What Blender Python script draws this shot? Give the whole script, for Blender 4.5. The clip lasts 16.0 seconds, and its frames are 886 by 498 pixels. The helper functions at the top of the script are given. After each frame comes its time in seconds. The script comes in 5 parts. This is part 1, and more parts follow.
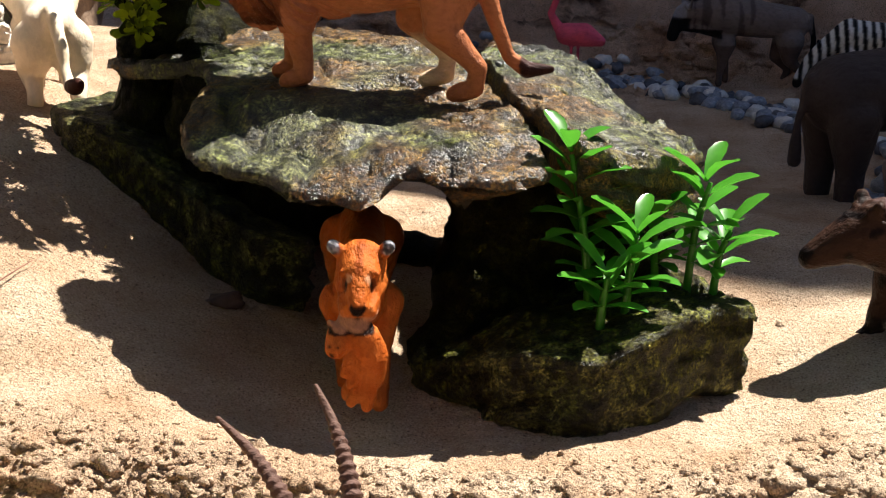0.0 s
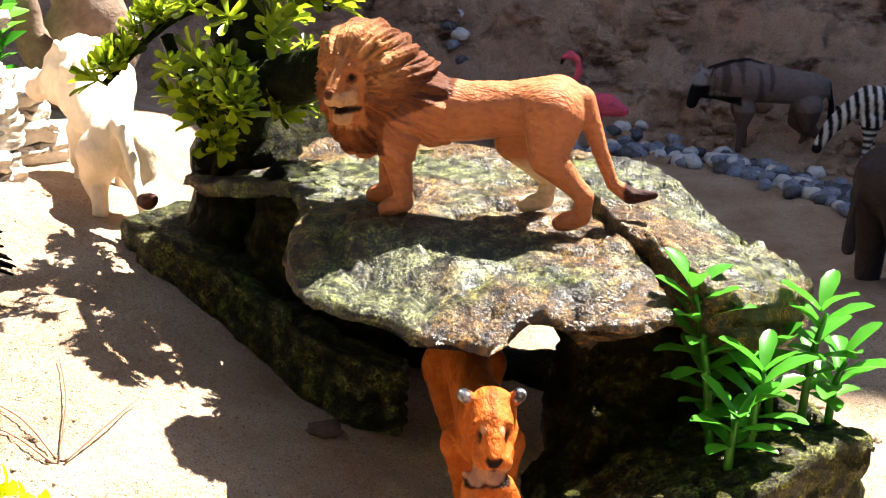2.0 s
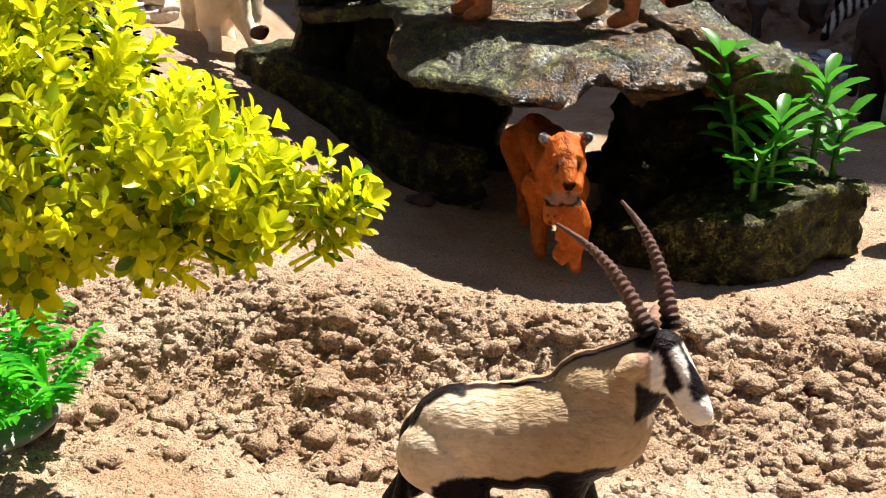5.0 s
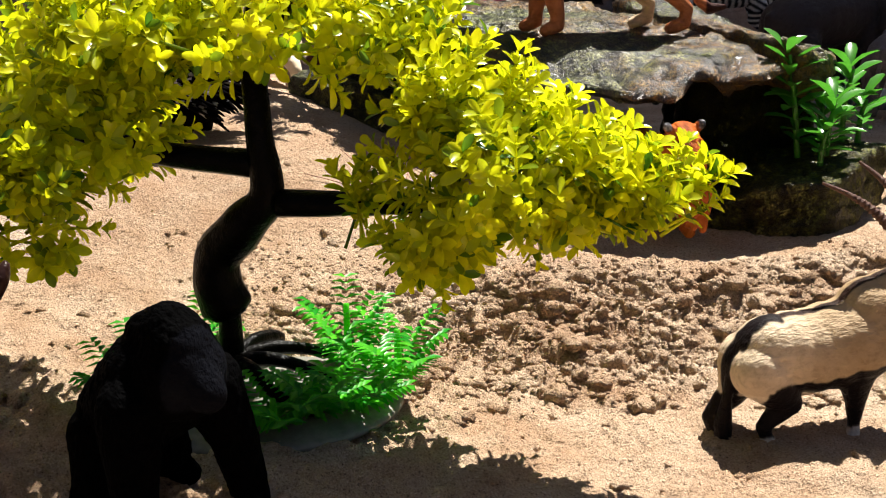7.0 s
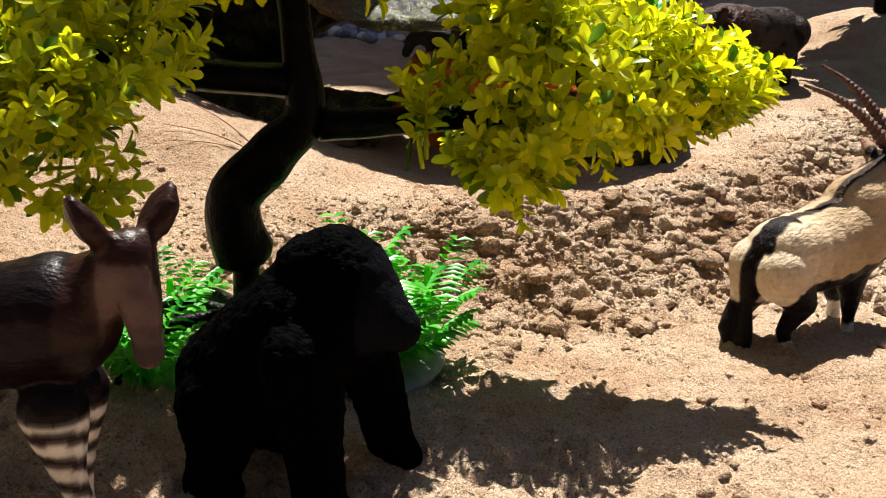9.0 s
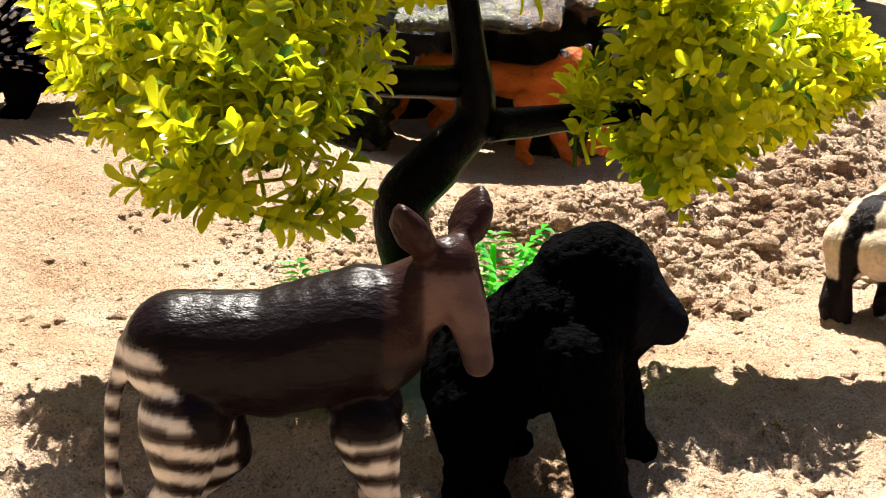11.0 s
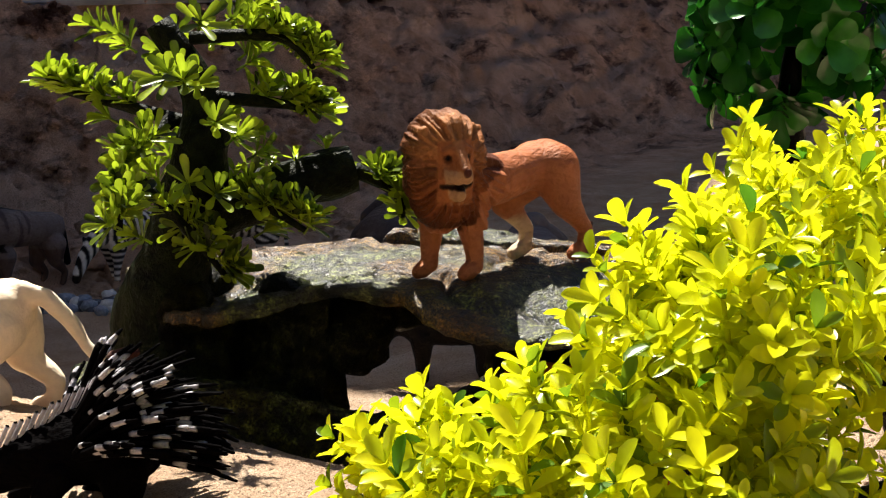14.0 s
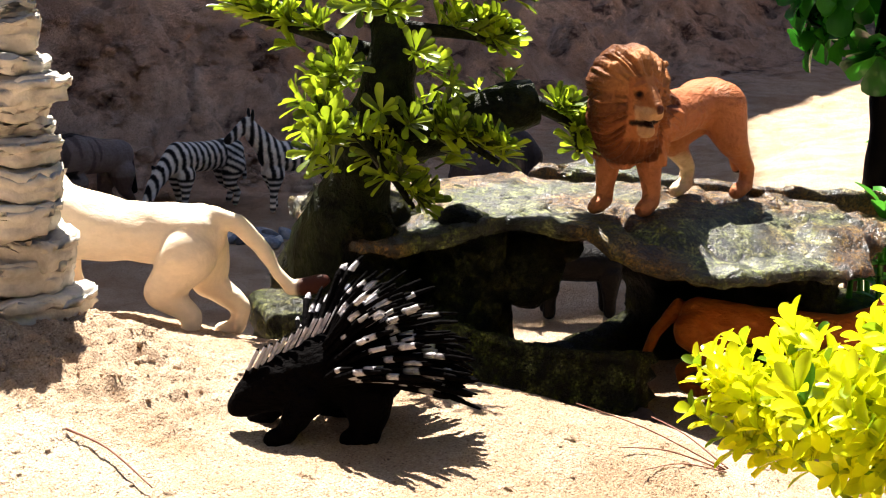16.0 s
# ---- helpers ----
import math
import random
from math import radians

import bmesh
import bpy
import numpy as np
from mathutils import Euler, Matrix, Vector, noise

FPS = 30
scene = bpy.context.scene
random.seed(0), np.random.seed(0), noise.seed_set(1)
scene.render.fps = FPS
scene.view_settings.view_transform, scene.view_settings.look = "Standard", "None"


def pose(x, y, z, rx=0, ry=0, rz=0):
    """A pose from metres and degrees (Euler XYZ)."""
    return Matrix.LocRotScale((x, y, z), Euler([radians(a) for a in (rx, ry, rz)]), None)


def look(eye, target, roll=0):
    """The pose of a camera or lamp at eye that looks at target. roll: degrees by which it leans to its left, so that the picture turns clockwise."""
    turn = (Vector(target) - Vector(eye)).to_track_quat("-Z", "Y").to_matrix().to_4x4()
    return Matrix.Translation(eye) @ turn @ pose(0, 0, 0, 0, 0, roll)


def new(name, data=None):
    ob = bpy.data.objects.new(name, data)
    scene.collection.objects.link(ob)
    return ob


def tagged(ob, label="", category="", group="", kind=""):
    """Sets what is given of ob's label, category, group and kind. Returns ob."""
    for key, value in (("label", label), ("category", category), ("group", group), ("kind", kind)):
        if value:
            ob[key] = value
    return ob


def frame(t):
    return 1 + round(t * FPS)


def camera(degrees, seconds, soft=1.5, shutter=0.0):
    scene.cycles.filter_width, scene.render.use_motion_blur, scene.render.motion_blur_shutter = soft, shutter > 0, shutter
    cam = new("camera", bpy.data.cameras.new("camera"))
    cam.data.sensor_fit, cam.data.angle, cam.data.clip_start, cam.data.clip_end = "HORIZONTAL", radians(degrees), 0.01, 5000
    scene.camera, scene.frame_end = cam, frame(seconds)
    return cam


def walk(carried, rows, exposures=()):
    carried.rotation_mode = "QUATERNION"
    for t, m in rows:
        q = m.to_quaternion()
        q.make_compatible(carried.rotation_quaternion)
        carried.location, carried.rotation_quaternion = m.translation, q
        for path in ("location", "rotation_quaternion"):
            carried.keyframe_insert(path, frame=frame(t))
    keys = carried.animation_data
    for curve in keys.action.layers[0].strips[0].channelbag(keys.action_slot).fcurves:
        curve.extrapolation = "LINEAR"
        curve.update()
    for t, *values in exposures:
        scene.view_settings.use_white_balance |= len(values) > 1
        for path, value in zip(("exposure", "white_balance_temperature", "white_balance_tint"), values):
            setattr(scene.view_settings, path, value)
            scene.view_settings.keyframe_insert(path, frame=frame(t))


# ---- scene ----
import functools

U = 0.1  # lengths below are written in decimetres; U turns them into metres


# ---- camera ----
cam = camera(34.11, 16.0, soft=1.1)
PATH = [
    (0, (0.07245, -0.53778, 0.18146), (0.05852, -0.25312, 0.08779), 0.83),
    (0.5, (0.05604, -0.50856, 0.18654), (0.04170, -0.22066, 0.10341), 0.63),
    (1, (0.03915, -0.50562, 0.20186), (0.02603, -0.21743, 0.11958), 0.57),
    (1.5, (0.02772, -0.51473, 0.20588), (0.01746, -0.22689, 0.12197), 0.74),
    (2, (0.01991, -0.52461, 0.21518), (0.01561, -0.23835, 0.12551), 0.48),
    (2.5, (0.01456, -0.54220, 0.22482), (0.02047, -0.26019, 0.12268), 0.41),
    (3, (0.02035, -0.56175, 0.19662), (0.02867, -0.28008, 0.09372), 0.41),
    (3.2, (0.02180, -0.57210, 0.18027), (0.02994, -0.28867, 0.08230), 0.30),
    (5.3, (-0.02085, -0.67436, 0.17808), (-0.02798, -0.38943, 0.08448), -0.18),
    (5.5, (-0.04554, -0.68901, 0.17138), (-0.03898, -0.40255, 0.08252), -0.46),
    (6, (-0.11029, -0.71021, 0.17751), (-0.07997, -0.42606, 0.08617), -0.75),
    (6.5, (-0.16913, -0.71969, 0.18455), (-0.11490, -0.43898, 0.09365), -1.05),
    (7, (-0.21697, -0.72128, 0.19731), (-0.15305, -0.44319, 0.10470), -1.41),
    (7.5, (-0.26221, -0.68734, 0.18545), (-0.15707, -0.42171, 0.09387), -0.34),
    (8, (-0.30318, -0.65491, 0.18925), (-0.16310, -0.40558, 0.09862), 0.88),
    (8.5, (-0.33248, -0.62988, 0.18261), (-0.17785, -0.38948, 0.09153), 0.93),
    (9, (-0.37264, -0.61170, 0.15861), (-0.20457, -0.38052, 0.06746), 0.94),
    (9.2, (-0.38720, -0.60924, 0.15388), (-0.21873, -0.37870, 0.06184), 0.63),
    (11.3, (-0.45623, -0.52760, 0.15838), (-0.24740, -0.33079, 0.07086), 0.46),
    (11.5, (-0.45404, -0.51914, 0.16013), (-0.24042, -0.32645, 0.07503), 0.61),
    (12, (-0.45058, -0.49646, 0.16387), (-0.22784, -0.31192, 0.08429), 0.66),
    (12.5, (-0.44397, -0.46323, 0.15665), (-0.22470, -0.26895, 0.09201), -1.42),
    (13, (-0.45349, -0.42476, 0.16096), (-0.23080, -0.23411, 0.09720), -1.19),
    (13.5, (-0.46610, -0.38798, 0.17214), (-0.23378, -0.20815, 0.11140), -0.86),
    (14, (-0.46773, -0.35072, 0.18796), (-0.22438, -0.18338, 0.13522), -0.94),
    (14.5, (-0.48012, -0.33181, 0.19262), (-0.23113, -0.17084, 0.14692), 0.34),
    (15, (-0.49137, -0.31841, 0.19348), (-0.24344, -0.15592, 0.14738), 0.66),
    (15.5, (-0.49990, -0.30621, 0.19107), (-0.25419, -0.14318, 0.13588), 0.52),
    (16, (-0.51742, -0.28138, 0.18628), (-0.27155, -0.12228, 0.12120), 0.70),
]
walk(cam, [(t, look(eye, target, roll)) for t, eye, target, roll in PATH],
     exposures=[(0.0, 1.4), (0.5, 1.85), (1.0, 2.3), (1.5, 2.4), (3.2, 2.35), (5.5, 1.2), (8.0, 1.2), (9.2, 1.15), (11.5, 1.75), (12.5, 1.8), (13.5, 1.35), (14.3, 1.35), (15.5, 1.95), (16.0, 2.0)])

# ---- world, sun ----
SUN_FROM = Vector((0.40, 0.47, 1.0)).normalized()
world = bpy.data.worlds.new("sky")
scene.world = world
world.use_nodes = True
wn = world.node_tree.nodes
sky = wn.new("ShaderNodeTexSky")
sky.sky_type, sky.sun_disc = "NISHITA", False
sky.air_density, sky.dust_density = 0.6, 0.6
sky.sun_elevation = math.asin(SUN_FROM.z)
sky.sun_rotation = math.atan2(SUN_FROM.x, SUN_FROM.y)
world.node_tree.links.new(sky.outputs[0], wn["Background"].inputs[0])
wn["Background"].inputs[1].default_value = 0.05
sun_data = bpy.data.lights.new("sun", "SUN")
sun_data.energy, sun_data.angle, sun_data.color = 5.0, radians(0.53), (1.0, 0.95, 0.86)
sun = new("sun", sun_data)
sun.matrix_world = look(tuple(SUN_FROM * 5), (0, 0, 0))


# ---- materials ----
def material(name, rough=0.5, spec=0.5):
    m = bpy.data.materials.new(name)
    m.use_nodes = True
    b = m.node_tree.nodes["Principled BSDF"]
    b.inputs["Roughness"].default_value = rough
    b.inputs["Specular IOR Level"].default_value = spec
    return m, m.node_tree.nodes, m.node_tree.links, b


def noise_tex(n, l, co, scale, detail=4.0, rough=0.6):
    t = n.new("ShaderNodeTexNoise")
    t.inputs["Scale"].default_value, t.inputs["Detail"].default_value, t.inputs["Roughness"].default_value = scale, detail, rough
    l.new(co, t.inputs["Vector"])
    return t


def ramp(n, l, src, stops):
    r = n.new("ShaderNodeValToRGB")
    e = r.color_ramp.elements
    while len(e) < len(stops):
        e.new(0.5)
    for k, (p, c) in enumerate(stops):
        e[k].position, e[k].color = p, (*c, 1)
    l.new(src, r.inputs[0])
    return r


def mixed(n, l, fac, a, b, mode="MIX"):
    m = n.new("ShaderNodeMix")
    m.data_type, m.blend_type = "RGBA", mode
    for src, k in ((fac, 0), (a, 6), (b, 7)):
        if isinstance(src, (int, float)):
            m.inputs[k].default_value = src
        elif isinstance(src, tuple):
            m.inputs[k].default_value = (*src, 1)
        else:
            l.new(src, m.inputs[k])
    return m.outputs[2]


def bump(n, l, height, strength, dist, b, before=None):
    k = n.new("ShaderNodeBump")
    k.inputs["Strength"].default_value, k.inputs["Distance"].default_value = strength, dist
    l.new(height, k.inputs["Height"])
    if before:
        l.new(before, k.inputs["Normal"])
    l.new(k.outputs[0], b.inputs["Normal"])
    return k.outputs[0]


def coords(n, kind="Object"):
    return n.new("ShaderNodeTexCoord").outputs[kind]


def sand_material():
    m, n, l, b = material("sand", 0.92, 0.25)
    co = coords(n)
    grain = noise_tex(n, l, co, 1300, 2, 0.7)
    coarse = noise_tex(n, l, co, 520, 3, 0.7)
    patch = noise_tex(n, l, co, 28, 5, 0.65)
    damp = noise_tex(n, l, co, 7, 3, 0.5)
    c1 = ramp(n, l, grain.outputs[0], [(0.29, (0.05, 0.03, 0.022)), (0.36, (0.50, 0.37, 0.26)), (0.44, (0.62, 0.465, 0.33)), (0.56, (0.70, 0.54, 0.39)), (0.72, (0.85, 0.72, 0.56))])
    c2 = ramp(n, l, patch.outputs[0], [(0.35, (0.80, 0.71, 0.63)), (0.62, (1.0, 1.0, 1.0))])
    c3 = ramp(n, l, damp.outputs[0], [(0.38, (0.88, 0.82, 0.78)), (0.6, (1, 1, 1))])
    c6 = ramp(n, l, coarse.outputs[0], [(0.27, (0.42, 0.36, 0.32)), (0.38, (0.95, 0.93, 0.92)), (0.6, (1, 1, 1))])
    col = mixed(n, l, 1.0, c1.outputs[0], c2.outputs[0], "MULTIPLY")
    col = mixed(n, l, 1.0, col, c3.outputs[0], "MULTIPLY")
    col = mixed(n, l, 1.0, col, c6.outputs[0], "MULTIPLY")
    stretch = n.new("ShaderNodeMapping")
    stretch.inputs["Scale"].default_value = (0.6, 1.3, 1.3)
    l.new(co, stretch.inputs[0])
    # the bank at the back is cracked: crack shadows painted dark, the rest lightened against shade
    split = n.new("ShaderNodeSeparateXYZ")
    l.new(co, split.inputs[0])
    far = n.new("ShaderNodeMapRange")
    far.inputs["From Min"].default_value, far.inputs["From Max"].default_value = 0.44, 0.6
    l.new(split.outputs["Y"], far.inputs["Value"])
    crack = noise_tex(n, l, stretch.outputs[0], 16, 8, 0.68)
    c5 = ramp(n, l, crack.outputs[0], [(0.37, (0.24, 0.17, 0.17)), (0.43, (0.9, 0.8, 0.81)), (0.49, (1.35, 1.22, 1.24)), (0.62, (1.4, 1.3, 1.33)), (0.71, (0.9, 0.78, 0.78))])
    col = mixed(n, l, far.outputs[0], col, mixed(n, l, 1.0, col, c5.outputs[0], "MULTIPLY"))
    l.new(col, b.inputs["Base Color"])
    clump = noise_tex(n, l, co, 330, 4, 0.7)
    lumps = noise_tex(n, l, co, 75, 5, 0.7)
    banked = n.new("ShaderNodeBump")
    banked.inputs["Distance"].default_value = 0.05
    l.new(far.outputs[0], banked.inputs["Strength"])
    l.new(crack.outputs[0], banked.inputs["Height"])
    s0 = bump(n, l, lumps.outputs[0], 0.6, 0.006, b, banked.outputs[0])
    s = bump(n, l, clump.outputs[0], 0.9, 0.004, b, s0)
    bump(n, l, grain.outputs[0], 1.0, 0.0012, b, s)
    return m


def rock_material(name, tone, gloss, rusted=0.9):
    m, n, l, b = material(name, 0.34, gloss)
    co = coords(n)
    big, mid, fine = noise_tex(n, l, co, 16, 5, 0.62), noise_tex(n, l, co, 170, 6, 0.76), noise_tex(n, l, co, 900, 3, 0.7)
    pits = n.new("ShaderNodeTexVoronoi")
    pits.feature = "DISTANCE_TO_EDGE"
    pits.inputs["Scale"].default_value = 95
    warp = noise_tex(n, l, co, 60, 3, 0.6)
    l.new(mixed(n, l, 0.12, co, warp.outputs["Color"]), pits.inputs["Vector"])
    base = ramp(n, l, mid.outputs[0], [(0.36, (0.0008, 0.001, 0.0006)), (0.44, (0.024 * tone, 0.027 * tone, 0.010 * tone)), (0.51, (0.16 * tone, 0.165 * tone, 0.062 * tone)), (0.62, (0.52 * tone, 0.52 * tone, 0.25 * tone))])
    moss = ramp(n, l, big.outputs[0], [(0.40, (0.1, 0.1, 0.1)), (0.58, (0.9, 0.9, 0.9))])
    tint = mixed(n, l, 1.0, base.outputs[0], (0.80, 1.0, 0.24), "MULTIPLY")
    col = mixed(n, l, moss.outputs[0], base.outputs[0], tint)
    rust = noise_tex(n, l, co, 13, 3, 0.5)
    rf = ramp(n, l, rust.outputs[0], [(0.44, (0, 0, 0)), (0.52, (rusted, rusted, rusted))])
    rusty = ramp(n, l, mid.outputs[0], [(0.36, (0.004, 0.002, 0.001)), (0.47, (0.17 * tone, 0.066 * tone, 0.010 * tone)), (0.63, (0.62 * tone, 0.31 * tone, 0.06 * tone))])
    col = mixed(n, l, rf.outputs[0], col, rusty.outputs[0])
    # black chipped patches where the paint is thin
    bare = noise_tex(n, l, co, 24, 4, 0.6)
    bf = ramp(n, l, bare.outputs[0], [(0.34, (0.05, 0.05, 0.05)), (0.43, (1, 1, 1))])
    col = mixed(n, l, 1.0, col, bf.outputs[0], "MULTIPLY")
    speck = ramp(n, l, fine.outputs[0], [(0.38, (0.06, 0.06, 0.05)), (0.48, (0.8, 0.8, 0.78)), (0.62, (2.0, 2.0, 1.8))])
    col = mixed(n, l, 1.0, col, speck.outputs[0], "MULTIPLY")
    pf = ramp(n, l, pits.outputs["Distance"], [(0.0, (0.2, 0.2, 0.2)), (0.06, (1, 1, 1))])
    col = mixed(n, l, 0.55, col, mixed(n, l, 1.0, col, pf.outputs[0], "MULTIPLY"))
    l.new(col, b.inputs["Base Color"])
    rr = ramp(n, l, mid.outputs[0], [(0.35, (0.28, 0.28, 0.28)), (0.65, (0.5, 0.5, 0.5))])
    l.new(rr.outputs[0], b.inputs["Roughness"])
    s = bump(n, l, mid.outputs[0], 1.0, 0.012, b)
    s2 = bump(n, l, pf.outputs[0], 0.5, 0.001, b, s)
    bump(n, l, fine.outputs[0], 1.0, 0.003, b, s2)
    return m


def leaf_material(name, low, high, rough=0.32, translucent=0.25, young=None):
    """Moulded plastic leaf: tone varies leaf by leaf, light shines through."""
    m, n, l, b = material(name, rough, 0.5)
    geo = n.new("ShaderNodeNewGeometry")
    half = tuple(0.5 * (a + c) for a, c in zip(low, high))
    r = ramp(n, l, geo.outputs["Random Per Island"], [(0.0, young or low), (0.16, low), (0.5, half), (1.0, high)])
    t = noise_tex(n, l, coords(n), 90, 3)
    v = ramp(n, l, t.outputs[0], [(0.35, (0.72, 0.76, 0.7)), (0.6, (1, 1, 1))])
    col = mixed(n, l, 1.0, r.outputs[0], v.outputs[0], "MULTIPLY")
    l.new(col, b.inputs["Base Color"])
    tr = n.new("ShaderNodeBsdfTranslucent")
    l.new(col, tr.inputs[0])
    mx = n.new("ShaderNodeMixShader")
    mx.inputs[0].default_value = translucent
    l.new(b.outputs[0], mx.inputs[1])
    l.new(tr.outputs[0], mx.inputs[2])
    l.new(mx.outputs[0], n["Material Output"].inputs[0])
    return m


def plain_material(name, dark, light, scale=80, rough=0.5, rel=0.0008, spec=0.5):
    m, n, l, b = material(name, rough, spec)
    co = coords(n)
    t, f = noise_tex(n, l, co, scale, 5, 0.65), noise_tex(n, l, co, scale * 6, 3, 0.6)
    r = ramp(n, l, t.outputs[0], [(0.32, dark), (0.68, light)])
    v = ramp(n, l, f.outputs[0], [(0.35, (0.8, 0.8, 0.8)), (0.6, (1, 1, 1))])
    l.new(mixed(n, l, 1.0, r.outputs[0], v.outputs[0], "MULTIPLY"), b.inputs["Base Color"])
    s = bump(n, l, t.outputs[0], 0.5, rel, b)
    bump(n, l, f.outputs[0], 0.4, rel * 0.3, b, s)
    return m


def toy_material(name="painted vinyl", rough=0.42, spec=0.06, fine=620, depth=0.0012, mottle=0.16):
    """Painted vinyl: the paint is a colour attribute, with moulded fur relief."""
    m, n, l, b = material(name, rough, spec)
    co = coords(n)
    at = n.new("ShaderNodeAttribute")
    at.attribute_name = "paint"
    st = n.new("ShaderNodeMapping")
    st.inputs["Scale"].default_value = (0.5, 1.0, 0.8)
    l.new(co, st.inputs[0])
    fur, wash = noise_tex(n, l, st.outputs[0], fine, 4, 0.65), noise_tex(n, l, co, 70, 4, 0.6)
    coat = noise_tex(n, l, st.outputs[0], fine * 0.4, 3, 0.6)
    w = ramp(n, l, wash.outputs[0], [(0.32, (1 - 0.7 * mottle, 1 - 0.8 * mottle, 1 - 0.8 * mottle)), (0.6, (1, 1, 1))])
    col = mixed(n, l, 1.0, at.outputs[0], w.outputs[0], "MULTIPLY")
    f = ramp(n, l, fur.outputs[0], [(0.34, (1 - mottle, 1 - 1.1 * mottle, 1 - 1.15 * mottle)), (0.5, (1, 1, 1)), (0.66, (1.06, 1.06, 1.06))])
    col = mixed(n, l, 1.0, col, f.outputs[0], "MULTIPLY")
    l.new(col, b.inputs["Base Color"])
    s = bump(n, l, coat.outputs[0], 0.6, depth * 1.6, b)
    bump(n, l, fur.outputs[0], 0.8, depth, b, s)
    return m


SAND = sand_material()
ROCK = rock_material("mossy resin rock", 0.7, 1.0)
# two darker copies of the rock, with the shade below the slab put into their colour
MIDSHADEROCK = rock_material("dark mossy resin rock", 0.5, 0.3, 0.2)
SHADEROCK = rock_material("resin rock with shade in its colour", 0.13, 0.08, 0.2)
YELLOW = leaf_material("yellow plastic leaf", (0.56, 0.62, 0.010), (0.98, 0.94, 0.012), 0.24, 0.55, (0.06, 0.18, 0.01))
LIME = leaf_material("lime plastic leaf", (0.10, 0.15, 0.006), (0.52, 0.66, 0.03), 0.32, 0.45, (0.02, 0.03, 0.003))
GREEN = leaf_material("bright green plastic leaf", (0.05, 0.26, 0.02), (0.20, 0.60, 0.06), 0.28, 0.4)
FERN = leaf_material("clear green plastic fern", (0.015, 0.34, 0.015), (0.16, 0.72, 0.03), 0.3, 0.55)
DEEP = leaf_material("deep green plastic leaf", (0.015, 0.11, 0.01), (0.06, 0.32, 0.02), 0.25, 0.25)
BARK = plain_material("dark plastic bark", (0.0006, 0.0005, 0.0004), (0.002, 0.0015, 0.0013), 160, 0.28, 0.0025, 0.06)
MOSSBARK = plain_material("mossy bark", (0.0006, 0.0008, 0.0006), (0.018, 0.022, 0.008), 110, 0.5, 0.010, 0.06)
TWIG = plain_material("dry red twig", (0.16, 0.05, 0.03), (0.34, 0.15, 0.09), 150, 0.7)
PALE = plain_material("pale layered rock", (0.42, 0.36, 0.29), (0.78, 0.73, 0.65), 40, 0.7, 0.003)
GREYSTONE = plain_material("grey boulder", (0.14, 0.12, 0.13), (0.42, 0.38, 0.40), 35, 0.6, 0.003)
CONCRETE = plain_material("concrete", (0.28, 0.28, 0.30), (0.45, 0.45, 0.48), 12, 0.85, 0.002)
DARKWALL = plain_material("dark sky-blocking wall", (0.02, 0.02, 0.022), (0.04, 0.04, 0.044), 6, 0.7, 0.001)
DISC = plain_material("grey plastic base", (0.16, 0.15, 0.13), (0.28, 0.27, 0.23), 60, 0.45)
VINYL = toy_material()
SMOOTHVINYL = toy_material("smooth cream vinyl", 0.5, 0.08, 500, 0.0004, 0.05)
MATTEBLACK = toy_material("matte black vinyl", 0.75, 0.012, 700, 0.0016)
GLOSSVINYL = toy_material("glossy dark vinyl", 0.34, 0.10, 420, 0.0006)


# ---- building helpers ----
def finish(name, bm, mats, smooth=True):
    me = bpy.data.meshes.new(name)
    for v in bm.verts:
        v.co *= U
    bm.to_mesh(me)
    bm.free()
    for mt in (mats if isinstance(mats, (list, tuple)) else [mats]):
        me.materials.append(mt)
    if smooth:
        me.shade_smooth()
    return me


def part(name, bm, mats, parent, label="", smooth=True):
    ob = new(name, finish(name, bm, mats, smooth))
    ob.parent = parent
    if label:
        ob["label"] = label
    return ob


def base(name, x, y, z, turn=0.0, label="", category="", group="", kind=""):
    e = new(name)
    e.empty_display_size = 0.01
    e.matrix_world = pose(x * U, y * U, z * U, 0, 0, turn)
    return tagged(e, label, category, group, kind)


def thing(name, bm, mats, place, label="", category="", group="", kind="", smooth=True):
    ob = new(name, finish(name, bm, mats, smooth))
    ob.matrix_world = place
    return tagged(ob, label, category, group, kind)


def rest(x, y, z, turn=0.0):
    return pose(x * U, y * U, z * U, 0, 0, turn)


def smooth01(a, b, v):
    t = min(1.0, max(0.0, (v - a) / (b - a)))
    return t * t * (3 - 2 * t)


